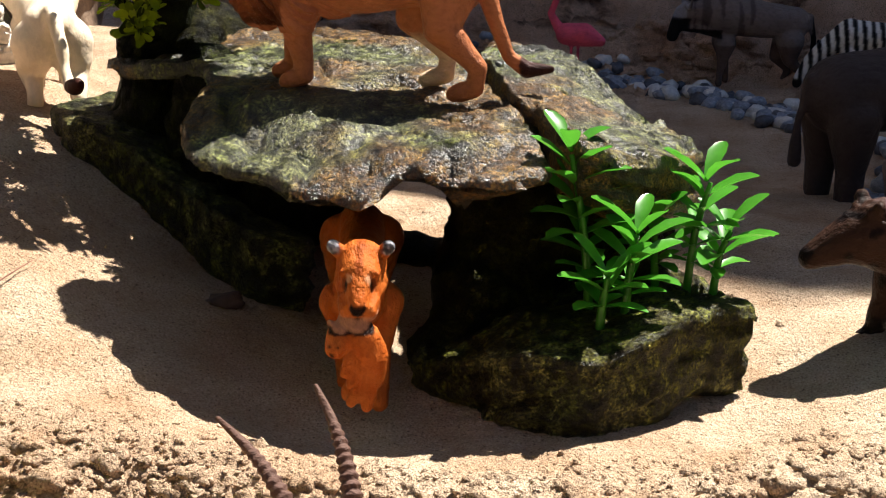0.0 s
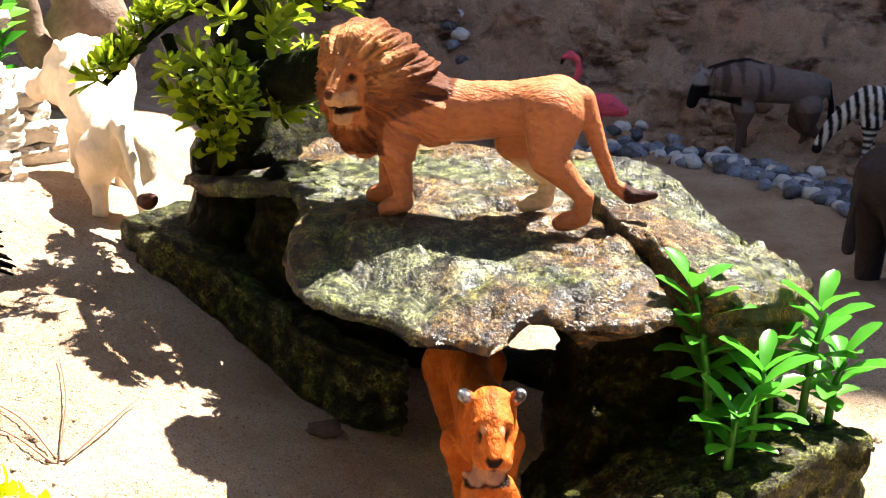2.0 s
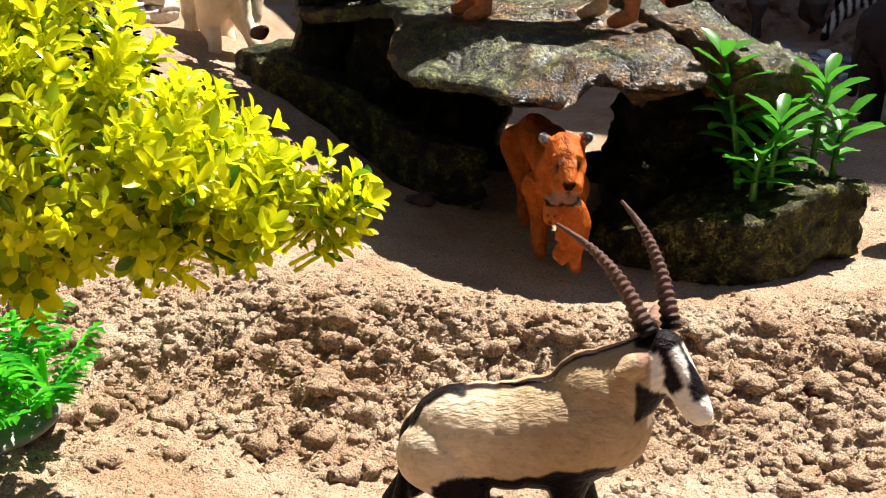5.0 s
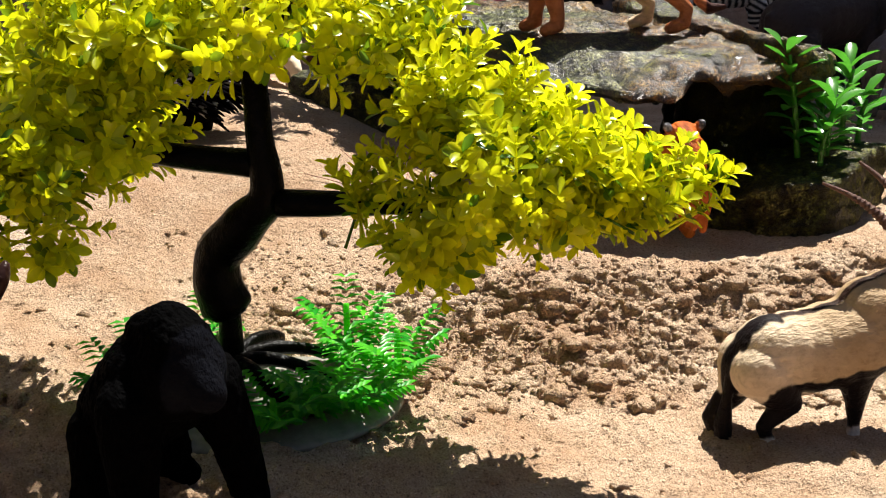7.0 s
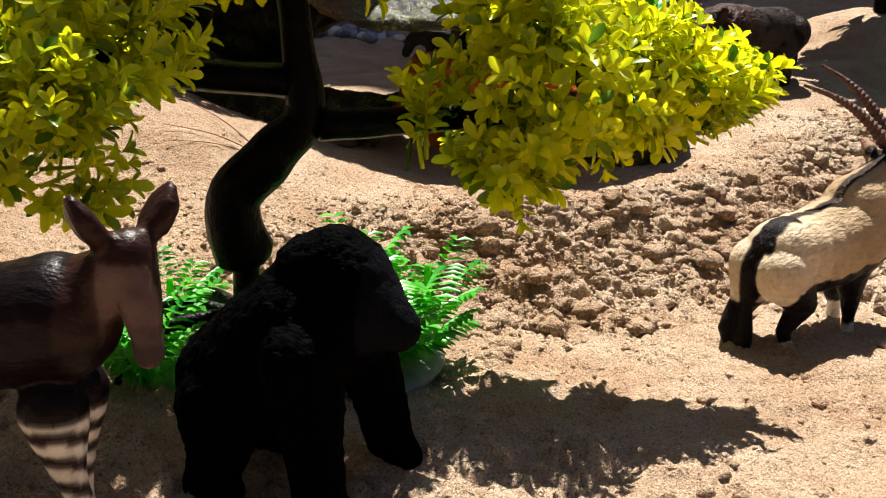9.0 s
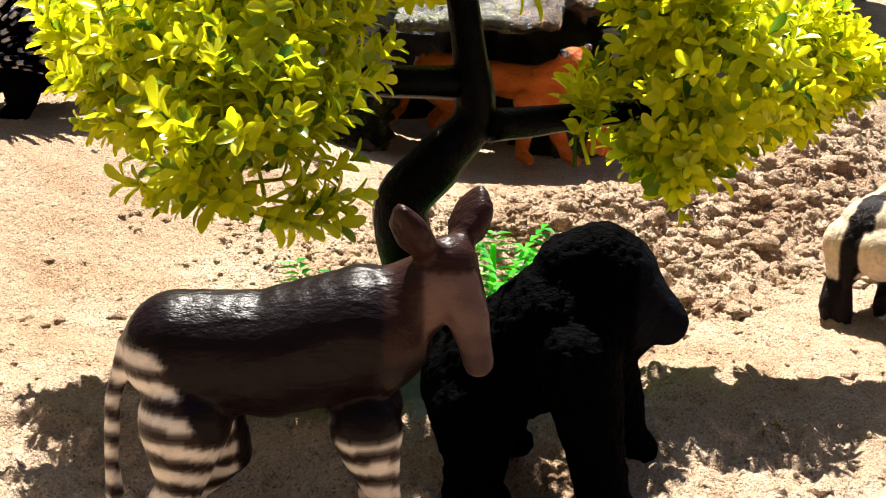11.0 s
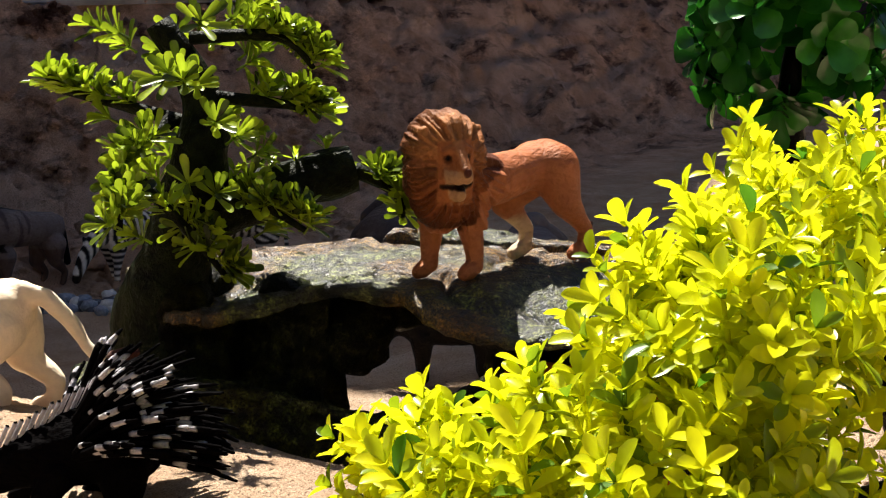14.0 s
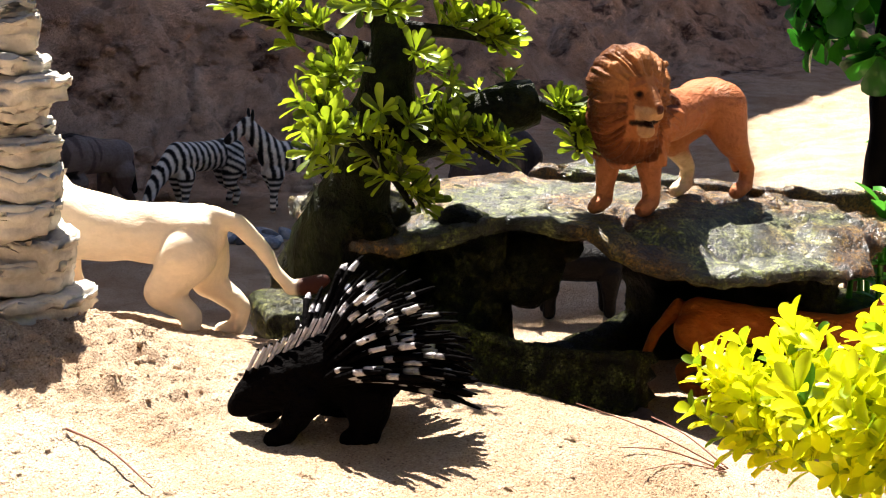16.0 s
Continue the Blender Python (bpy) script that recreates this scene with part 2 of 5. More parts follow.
def tube(bm, pts, radii, seg=8, wob=0.0, freq=6.0, mat=0):
    """A tapered, bent limb through the points."""
    pts = [Vector(p) for p in pts]
    fine, rad = [], []
    for k in range(len(pts) - 1):
        p0, p1, p2, p3 = pts[max(k - 1, 0)], pts[k], pts[k + 1], pts[min(k + 2, len(pts) - 1)]
        for s in range(5):
            t = s / 5
            fine.append(0.5 * ((2 * p1) + (p2 - p0) * t + (2 * p0 - 5 * p1 + 4 * p2 - p3) * t * t + (3 * p1 - p0 - 3 * p2 + p3) * t ** 3))
            rad.append(radii[k] + (radii[k + 1] - radii[k]) * t)
    fine.append(pts[-1])
    rad.append(radii[-1])
    rings, side = [], None
    for k, p in enumerate(fine):
        d = (fine[min(k + 1, len(fine) - 1)] - fine[max(k - 1, 0)]).normalized()
        if side is None:
            side = d.orthogonal().normalized()
        side = (side - d * side.dot(d)).normalized()
        up = d.cross(side)
        ring = []
        for j in range(seg):
            a = 2 * math.pi * j / seg
            q = p + (side * math.cos(a) + up * math.sin(a)) * rad[k]
            if wob:
                q += (q - p) * wob * noise.noise(q * freq)
            ring.append(bm.verts.new(q))
        rings.append(ring)
    for a, b in zip(rings, rings[1:]):
        for j in range(seg):
            f = bm.faces.new((a[j], a[(j + 1) % seg], b[(j + 1) % seg], b[j]))
            f.material_index = mat
    bm.faces.new(list(reversed(rings[0]))).material_index = mat
    bm.faces.new(rings[-1]).material_index = mat


def ball(bm, c, r, sub=2, squash=(1, 1, 1), wob=0.0, freq=3.0, mat=0, turn=None):
    made = bmesh.ops.create_icosphere(bm, subdivisions=sub, radius=1.0)["verts"]
    for v in made:
        d = v.co.copy()
        k = 1 + (wob * noise.fractal(d * freq + Vector(c) * 3, 1.0, 2.0, 3) if wob else 0)
        q = Vector((d.x * squash[0], d.y * squash[1], d.z * squash[2])) * (r * k)
        if turn:
            q = turn @ q
        v.co = q + Vector(c)
    if mat:
        for v in made:
            for f in v.link_faces:
                f.material_index = mat


def leaf(bm, root, way, up, length, width, cup=0.25, blunt=0.6, mat=0, rows=3):
    """A leaf blade with thickness given by its fold: widest past the middle when blunt."""
    way, up = way.normalized(), up.normalized()
    side = way.cross(up)
    if side.length < 1e-4:
        side = way.orthogonal()
    side.normalize()
    up = side.cross(way)
    prof = {4: ((0.0, 0.25), (0.36, 0.72), (0.68, 1.0), (0.9, 0.72), (1.0, 0.2)), 5: ((0.0, 0.3), (0.4, 0.6), (0.78, 1.0), (0.94, 0.9), (1.0, 0.5)), 3: ((0.0, 0.16), (blunt * 0.55, 0.8), (blunt + 0.12, 1.0), (1.0, 0.1)), 2: ((0.0, 0.2), (blunt, 1.0), (1.0, 0.2))}[rows]
    last = None
    for t, w in prof:
        c = root + way * (length * t) - up * (length * cup * t * t)
        row = [bm.verts.new(c - side * (w * width * 0.5) + up * (0.22 * w * width)), bm.verts.new(c), bm.verts.new(c + side * (w * width * 0.5) + up * (0.22 * w * width))]
        if last:
            for j in (0, 1):
                bm.faces.new((last[j], last[j + 1], row[j + 1], row[j])).material_index = mat
        last = row


def sprig(bm, rng, root, way, length, leaves, size, width, spread=55, blunt=0.6, mat=0, cup=0.25, rows=3, whorl=3):
    """A short stem with whorls of leaves."""
    way = way.normalized()
    o = way.orthogonal().normalized()
    p = way.cross(o)
    n_wh = max(1, leaves // whorl)
    turn = rng.uniform(0, 6.28)
    tube(bm, [root - way * (0.3 * length), root + way * (length * 0.95)], [0.007, 0.004], 4, mat=mat)
    for k in range(n_wh):
        t = (k + 1) / n_wh
        c = root + way * (length * t)
        open_by = radians(spread * (1.15 - 0.55 * t) + rng.uniform(-12, 12))
        for j in range(whorl):
            a = turn + k * 1.1 + 2 * math.pi * j / whorl + rng.uniform(-0.3, 0.3)
            r = o * math.cos(a) + p * math.sin(a)
            d = way * math.cos(open_by) + r * math.sin(open_by)
            s = size * rng.uniform(0.75, 1.2) * (1.05 - 0.25 * t)
            leaf(bm, c, d, way * math.sin(open_by) - r * math.cos(open_by), s, width * s, cup, blunt, mat, rows)


@functools.lru_cache(None)
def unit_sphere(sub):
    bm = bmesh.new()
    bmesh.ops.create_icosphere(bm, subdivisions=sub, radius=1.0)
    out = np.array([v.co[:] for v in bm.verts]), np.array([[v.index for v in f.verts] for f in bm.faces])
    bm.free()
    return out


def merged(capsules, voxel=0.012, relax=3):
    """One closed skin over round-ended limbs."""
    verts, faces, first = [], [], 0
    for a, ra, b, rb in capsules:
        a, b = Vector(a), Vector(b)
        n = max(2, int((b - a).length / (0.35 * min(ra, rb))) + 1)
        n = min(n, 16)
        for k in range(n):
            t = k / (n - 1)
            r = ra + (rb - ra) * t
            v, f = unit_sphere(3 if r > 0.06 else 2)
            verts.append(v * r + np.array(a.lerp(b, t)))
            faces.append(f + first)
            first += len(v)
    me = bpy.data.meshes.new("raw")
    me.from_pydata(np.concatenate(verts).tolist(), [], np.concatenate(faces).tolist())
    ob = new("raw", me)
    r = ob.modifiers.new("r", "REMESH")
    r.mode, r.voxel_size = "VOXEL", voxel
    s = ob.modifiers.new("s", "SMOOTH")
    s.iterations, s.factor = relax, 0.5
    dg = bpy.context.evaluated_depsgraph_get()
    out = bpy.data.meshes.new_from_object(ob.evaluated_get(dg))
    bpy.data.objects.remove(ob)
    bpy.data.meshes.remove(me)
    return out


# ---- ground ----
def crest(x):
    """The line along which the trodden sand breaks off into the trench."""
    return -1.66 - 0.16 * smooth01(-1.2, 0.5, x) + 0.42 * smooth01(0.9, 2.3, x)


def ground_height(x, y):
    left = 0.44 * smooth01(0.1, -1.4, x) * smooth01(-2.4, -0.5, y) * (1 - smooth01(0.9, 1.8, y) * smooth01(-1.6, -0.7, x))
    heap = 0.26 * math.exp(-((x + 2.3) ** 2 + (y - 0.7) ** 2) / 0.5)
    back = -0.30 * smooth01(0.6, 3.0, y) * smooth01(-1.6, 0.4, x + max(0.0, y - 2.6))
    front = 0.06 * smooth01(-0.8, -2.2, x) * smooth01(-1.6, -2.6, y)
    # the crest of the trench bends up towards the open side
    c = crest(x)
    ridge = 0.06 * math.exp(-((y - c) / 0.22) ** 2) * smooth01(-1.2, -0.3, x)
    low = -0.11 * smooth01(c - 0.05, c - 0.75, y) * smooth01(-1.3, -0.55, x)
    bank = 2.3 * smooth01(5.0, 9.3, y - 0.05 * x) + 0.5 * smooth01(-3.0, -7.0, x)
    rise = 0.09 * smooth01(1.5, 2.2, x) * math.exp(-((y + 0.75) / 0.5) ** 2)
    mound = 0.3 * math.exp(-((x - 4.25) ** 2 + (y + 0.15) ** 2) / 0.6)
    return -0.07 + rise + mound + left + heap + back + front + ridge + low + bank


def rough_at(x, y):
    """How clumpy the sand is: loose below the crest and on the bank, trodden smooth behind it."""
    c = crest(x)
    wall = math.exp(-((y - c + 0.38) / 0.42) ** 2) * smooth01(-1.7, -0.8, x)
    fore = 0.36 * smooth01(c - 0.1, c - 0.7, y) + 0.25 * smooth01(-0.9, -1.6, x) * smooth01(-0.6, -1.4, y)
    heap = 0.75 * math.exp(-((x + 2.2) ** 2 + (y - 0.45) ** 2) / 0.35)
    bk = 0.8 * smooth01(3.8, 5.6, y - 0.1 * x) + 0.45 * smooth01(1.5, 2.6, x) * smooth01(1.2, 2.4, y) * smooth01(5.0, 3.4, y)
    return min(1.0, 0.16 + 0.84 * wall + fore + heap + bk)


def ground_z(x, y):
    p = Vector((x, y, 0.0))
    z = ground_height(x, y)
    z += 0.045 * noise.fractal(p * 1.3, 1.0, 2.0, 3)
    r = rough_at(x, y)
    if r > 0.3:
        q = (r - 0.3) / 0.7
        z += 0.75 * q * (0.10 * abs(noise.noise(p * 3.0)) + 0.10 * abs(noise.noise(p * 6.5 + Vector((3, 1, 0)))) + 0.08 * abs(noise.noise(p * 13.0)) + 0.05 * abs(noise.noise(p * 25.0)) - 0.09)
    z += (0.4 + 0.8 * r) * (0.016 * abs(noise.noise(p * 24.0)) + 0.010 * noise.noise(p * 40.0))
    b = smooth01(4.6, 6.2, y - 0.05 * x)
    if b:
        z += b * 0.3 * noise.fractal(Vector((x * 0.7, y * 1.6, 0)), 0.8, 2.1, 5) + b * 0.2 * (0.5 - abs(noise.noise(Vector((x * 1.2, y * 2.6, 3)))))
        z += b * (0.16 * abs(noise.noise(p * 2.6)) + 0.12 * abs(noise.noise(p * 5.5)) - 0.16 * smooth01(0.09, 0.0, abs(noise.noise(Vector((x * 0.9, y * 2.2, 8))))))
    return z


def build_ground():
    def axis(lo, hi, a, b, fine, coarse):
        v, out = lo, []
        while v < hi:
            out.append(v)
            v += fine if a <= v <= b else coarse * (1 + 0.5 * min(12, max(0.0, a - v - 4.0, v - b - 7.0)))
        return out + [hi]

    xs = axis(-60.0, 60.0, -3.3, 2.2, 0.016, 0.06)
    ys = axis(-60.0, 60.0, -4.3, 1.2, 0.016, 0.05)
    verts = [(x * U, y * U, ground_z(x, y) * U) for y in ys for x in xs]
    w = len(xs)
    faces = [(j * w + i, j * w + i + 1, (j + 1) * w + i + 1, (j + 1) * w + i) for j in range(len(ys) - 1) for i in range(w - 1)]
    me = bpy.data.meshes.new("ground")
    me.from_pydata(verts, [], faces)
    me.materials.append(SAND)
    me.shade_smooth()
    tagged(new("ground", me), "loose pale beige sand with clumps and troughs", "sand", kind="structure")


build_ground()


def sand_clumps():
    """Loose crumbs of damp sand, thickest below the crest."""
    rng = random.Random(31)
    shapes = []
    for sub in (1, 2):
        unit = bmesh.new()
        bmesh.ops.create_icosphere(unit, subdivisions=sub, radius=1.0)
        shapes.append(([v.co.copy() for v in unit.verts], [[v.index for v in f.verts] for f in unit.faces]))
        unit.free()
    verts, faces = [], []

    def crumb(x, y, z, r, sq, seed):
        shape, tris = shapes[1 if r > 0.02 else 0]
        first = len(verts)
        o = Vector((x * 7, y * 7, seed))
        for c in shape:
            k = r * (1 + 0.9 * noise.noise(c * 1.9 + o))
            verts.append(((x + c.x * k * sq[0]) * U, (y + c.y * k * sq[1]) * U, (z + c.z * k * sq[2]) * U))
        faces.extend([first + i for i in t] for t in tris)

    made = 0
    while made < 30000:
        pick = rng.random()
        if pick < 0.72:
            x = rng.uniform(-1.8, 2.4)
            y = crest(x) - 0.36 + rng.gauss(0, 0.3)
        else:
            x, y = rng.uniform(-3.3, 2.2), rng.uniform(-4.2, 1.0)
        rough = rough_at(x, y)
        r = 0.004 + 0.024 * rng.random() ** 2.4
        lump = noise.noise(Vector((x * 4, y * 4, 5)))
        if rng.random() > rough - 0.1 or lump < -0.12:
            r = min(r, 0.008)
            if rng.random() > rough + 0.15:
                made += 1
                continue
        crumb(x, y, ground_z(x, y) + r * rng.uniform(-0.7, -0.1), r, (rng.uniform(0.7, 1.5), rng.uniform(0.7, 1.5), rng.uniform(0.6, 1.0)), made)
        made += 1
    for k in range(420):
        x = rng.uniform(-1.9, 2.2)
        y = crest(x) - 0.1 - abs(rng.gauss(0, 0.55))
        r = rng.uniform(0.022, 0.05)
        if rough_at(x, y) > 0.4 and noise.noise(Vector((x * 2.5, y * 2.5, 8))) > -0.1:
            for _ in range(5):
                crumb(x + rng.gauss(0, 0.5 * r), y + rng.gauss(0, 0.5 * r), ground_z(x, y) + r * rng.uniform(-0.2, 0.3), r * rng.uniform(0.5, 0.9), (1.2, 1.1, 0.8), made + k)
    while made < 34000:
        x, y = rng.uniform(-3.5, 9.0), rng.uniform(4.6, 8.8)
        if noise.noise(Vector((x * 0.9, y * 1.5, 2))) < 0.08:
            continue
        r = 0.015 + 0.06 * rng.random() ** 2.5
        crumb(x, y, ground_z(x, y) + r * rng.uniform(-0.3, 0.3), r, (1.3, 1.0, 0.8), made)
        made += 1
    me = bpy.data.meshes.new("sand_clumps")
    me.from_pydata(verts, [], faces)
    me.materials.append(SAND)
    me.shade_smooth()
    tagged(new("sand_clumps", me), "loose crumbs of damp beige sand", "sand", kind="stuff")


sand_clumps()


# ---- rock hide ----
def slab_bmesh(outline, z_of, thick, seed):
    """A weathered stone slab: layered rim, rough top, sunk underside. The thickness may vary from place to place."""
    bm = bmesh.new()
    deep = thick if callable(thick) else (lambda x, y: thick)
    n = len(outline)
    pts = []
    for k in range(n):
        a, b = Vector(outline[k]), Vector(outline[(k + 1) % n])
        steps = max(2, int((b - a).length / 0.035))
        for s in range(steps):
            p = a.lerp(b, s / steps)
            p3 = Vector((p.x, p.y, seed))
            j = 0.032 * noise.noise(p3 * 5.0) + 0.016 * noise.noise(p3 * 14.0) + 0.012 * noise.noise(p3 * 33.0)
            pts.append(p + Vector((j, 0.8 * j * noise.noise(p3 * 3 + Vector((9, 0, 0))) + j * 0.5)))
    c = sum(pts, Vector((0, 0))) / len(pts)
    rings = []
    inner = [(0.0, 0, 0)] + [(k / 34, 0, 0) for k in range(1, 34)]
    rim = [(0.985, -0.012, 1), (1.0, -0.04, 1), (0.985, -0.12, 1), (0.975, -0.22, 1), (0.99, -0.34, 1), (0.965, -0.42, 1), (0.955, -0.5, 1), (0.985, -0.6, 1), (0.965, -0.7, 1), (0.95, -0.8, 1), (0.93, -0.92, 1), (0.84, -1.0, 1), (0.5, -1.0, 1), (0.0, -1.0, 1)]
    for f, dz, ed in inner + rim:
        ring = []
        for p in pts:
            q = c + (p - c) * f
            k = Vector((q.x * 3, q.y * 3, seed + dz * 2))
            crack = max(0.0, 0.06 - abs(noise.noise(Vector((q.x * 2.1 + q.y, q.y * 2.4 - q.x * 0.6, seed))))) / 0.06
            ledge = 0.016 * math.floor(2.6 * noise.noise(Vector((q.x * 1.6 + 0.1 * noise.noise(k * 4), q.y * 2.6, seed + 4))))
            z = z_of(q.x, q.y) + 0.012 * noise.fractal(k, 1.0, 2.0, 4) + 0.012 * noise.fractal(k * 5, 0.8, 2.0, 4) - (0.0 if ed else 0.05 * crack * crack) + ledge
            if ed and dz > -0.05:
                z += dz
            elif ed:
                tk = deep(p.x, p.y) * (0.85 + 0.3 * abs(noise.noise(Vector((p.x * 2.2, p.y * 2.2, seed)))))
                z += dz * tk
                q = q + (p - c).normalized() * (0.02 * noise.noise(Vector((p.x * 5, p.y * 5, dz * 9))) + 0.014 * noise.noise(Vector((p.x * 22, p.y * 22, dz * 20))))
            ring.append(bm.verts.new((q.x, q.y, z)))
            if f == 0.0:
                break
        rings.append(ring)
    m = len(pts)
    for a, b in zip(rings, rings[1:]):
        for j in range(m):
            k = (j + 1) % m
            if len(a) == 1:
                bm.faces.new((a[0], b[j], b[k]))
            elif len(b) == 1:
                bm.faces.new((a[k], a[j], b[0]))
            else:
                bm.faces.new((a[j], b[j], b[k], a[k]))
    bmesh.ops.recalc_face_normals(bm, faces=bm.faces)
    return bm


def rough_rock(capsules, voxel, seed, amp):
    """A craggy solid: merged lumps with cut facets."""
    me = merged(capsules, voxel, 1)
    bm = bmesh.new()
    bm.from_mesh(me)
    bpy.data.meshes.remove(me)
    bm.normal_update()
    o = Vector((seed * 3.1, seed * 1.7, 0))
    moves = [(v, v.normal * (amp * noise.fractal(v.co * 3.2 + o, 0.8, 2.1, 5) + 0.4 * amp * (abs(noise.noise(Vector((v.co.x * 2, v.co.y * 2, v.co.z * 9)) + o)) - 0.3))) for v in bm.verts]
    for v, d in moves:
        v.co += d
    return bm


def build_rock():
    rock = base("rock_hide", 0.2, -0.4, ground_height(0.2, -0.4), 0,
                "dark mossy resin rock cave with a flat slab roof", "rock")
    off = Vector((0.2, -0.4, ground_height(0.2, -0.4)))

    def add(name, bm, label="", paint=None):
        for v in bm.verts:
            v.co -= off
        part(name, bm, paint or SHADEROCK, rock, label)

    def seam(x, y, line, wide):
        """How near a point lies to a broken line, and on which side."""
        best, side = 9.0, 1.0
        for a, b in zip(line, line[1:]):
            a, b, p = Vector(a), Vector(b), Vector((x, y))
            t = max(0.0, min(1.0, (p - a).dot(b - a) / (b - a).length_squared))
            d = (p - a - (b - a) * t)
            if d.length < best:
                best, side = d.length, (b - a).x * d.y - (b - a).y * d.x
        return max(0.0, 1.0 - best / wide), side

    def top(x, y):
        z = 0.775 - 0.05 * smooth01(-0.5, -1.2, y) - 0.05 * smooth01(-0.3, -0.9, x)
        k, side = seam(x, y, ((0.36, -1.5), (0.46, -1.24), (0.6, -1.14), (0.7, -1.0), (0.9, -0.94)), 0.06)
        # the chipped corner has sunk along a crack, and the front lip is broken away
        z -= 0.05 * k * k * smooth01(-1.24, -1.16, y) + (0.03 if side < 0 and x > 0.3 and y < -0.85 else 0.0)
        rim = 0.717 * (x + 0.41) + 0.697 * (y + 0.62) + 0.05 * noise.noise(Vector((x * 4, y * 4, 3)))
        return z - 0.075 * smooth01(0.24, 0.0, rim) * smooth01(0.46, 0.34, x)

    add("slab", slab_bmesh([(-0.41, -0.62), (-0.3, -0.93), (-0.14, -1.09), (0.08, -1.2), (0.28, -1.27), (0.4, -1.2), (0.55, -1.22), (0.7, -1.25), (0.84, -1.2),
                            (0.82, -0.98), (0.71, -0.68), (0.61, -0.24), (0.54, 0.1), (0.44, 0.5), (0.2, 0.65), (-0.1, 0.8), (-0.5, 1.0), (-0.85, 0.6), (-0.92, 0.3), (-0.68, 0.08), (-0.45, -0.04), (-0.38, -0.36)],
                           top, lambda x, y: 0.06 + 0.03 * smooth01(-0.1, -0.7, y), 1.0), "grey-green mossy flat slab with rusty patches", ROCK)
    low = lambda x, y: 0.80 - 0.15 * smooth01(0.72, 1.4, x)
    add("side_slab", slab_bmesh([(0.92, -1.16), (1.06, -1.12), (1.3, -0.84), (1.36, -0.7), (1.28, -0.45), (1.1, -0.05), (0.9, 0.36), (0.6, 0.46), (0.6, 0.1), (0.66, -0.24), (0.76, -0.67), (0.87, -0.97)], low, 0.27, 7.0), "", ROCK)
    def lump(*balls):
        return [((x, y, z), r, (x2, y2, z2), r2) for x, y, z, r, x2, y2, z2, r2 in balls]

    # supports, cave wall and sill take the darkest copy, shade included in its tone
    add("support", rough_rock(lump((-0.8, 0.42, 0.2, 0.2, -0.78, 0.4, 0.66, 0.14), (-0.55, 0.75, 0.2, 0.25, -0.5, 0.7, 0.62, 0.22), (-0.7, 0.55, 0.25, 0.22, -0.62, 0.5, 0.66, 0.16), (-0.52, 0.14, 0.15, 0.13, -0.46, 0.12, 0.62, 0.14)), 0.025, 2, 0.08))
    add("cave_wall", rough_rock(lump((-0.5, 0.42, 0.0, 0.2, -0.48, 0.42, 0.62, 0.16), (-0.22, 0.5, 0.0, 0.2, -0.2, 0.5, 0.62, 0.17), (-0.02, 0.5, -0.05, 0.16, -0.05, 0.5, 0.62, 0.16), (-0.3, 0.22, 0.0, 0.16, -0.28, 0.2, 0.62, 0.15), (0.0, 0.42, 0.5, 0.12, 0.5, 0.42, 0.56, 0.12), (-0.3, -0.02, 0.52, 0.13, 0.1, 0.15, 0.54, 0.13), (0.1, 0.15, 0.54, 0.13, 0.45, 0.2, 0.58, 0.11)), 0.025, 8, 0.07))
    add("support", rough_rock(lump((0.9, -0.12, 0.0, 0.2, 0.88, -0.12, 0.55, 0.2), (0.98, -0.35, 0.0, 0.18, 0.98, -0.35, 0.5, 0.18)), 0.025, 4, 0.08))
    # added dark ridge that stands in for shaded sand behind the opening
    add("shade_sill", rough_rock(lump((0.05, 0.3, -0.09, 0.12, 0.45, 0.15, -0.08, 0.12), (0.45, 0.15, -0.08, 0.12, 0.85, 0.0, -0.05, 0.14)), 0.025, 9, 0.05))
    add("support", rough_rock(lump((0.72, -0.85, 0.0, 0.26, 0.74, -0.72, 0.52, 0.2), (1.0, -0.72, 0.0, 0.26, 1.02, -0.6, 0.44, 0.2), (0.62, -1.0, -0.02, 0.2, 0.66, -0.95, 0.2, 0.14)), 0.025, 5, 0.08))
    add("foot", slab_bmesh([(-1.25, 0.5), (-1.05, 0.2), (-0.72, -0.02), (-0.4, -0.3), (-0.15, -0.5), (0.02, -0.5), (0.0, -0.36), (-0.26, -0.16), (-0.5, 0.06), (-0.72, 0.3), (-0.7, 0.6), (-1.0, 0.8)],
                           lambda x, y: 0.46 - 0.26 * smooth01(-1.0, 0.0, x), 0.34, 3.0), "", MIDSHADEROCK)
    add("planter", slab_bmesh([(0.42, -1.12), (0.7, -1.4), (0.98, -1.5), (1.2, -1.34), (1.5, -1.02), (1.38, -0.8), (1.1, -0.6), (0.7, -0.7)],
                              lambda x, y: 0.20 + 0.06 * smooth01(0.9, 1.3, x) - 0.12 * smooth01(0.85, 0.45, x), 0.34, 5.0), "", MIDSHADEROCK)
    return rock


build_rock()


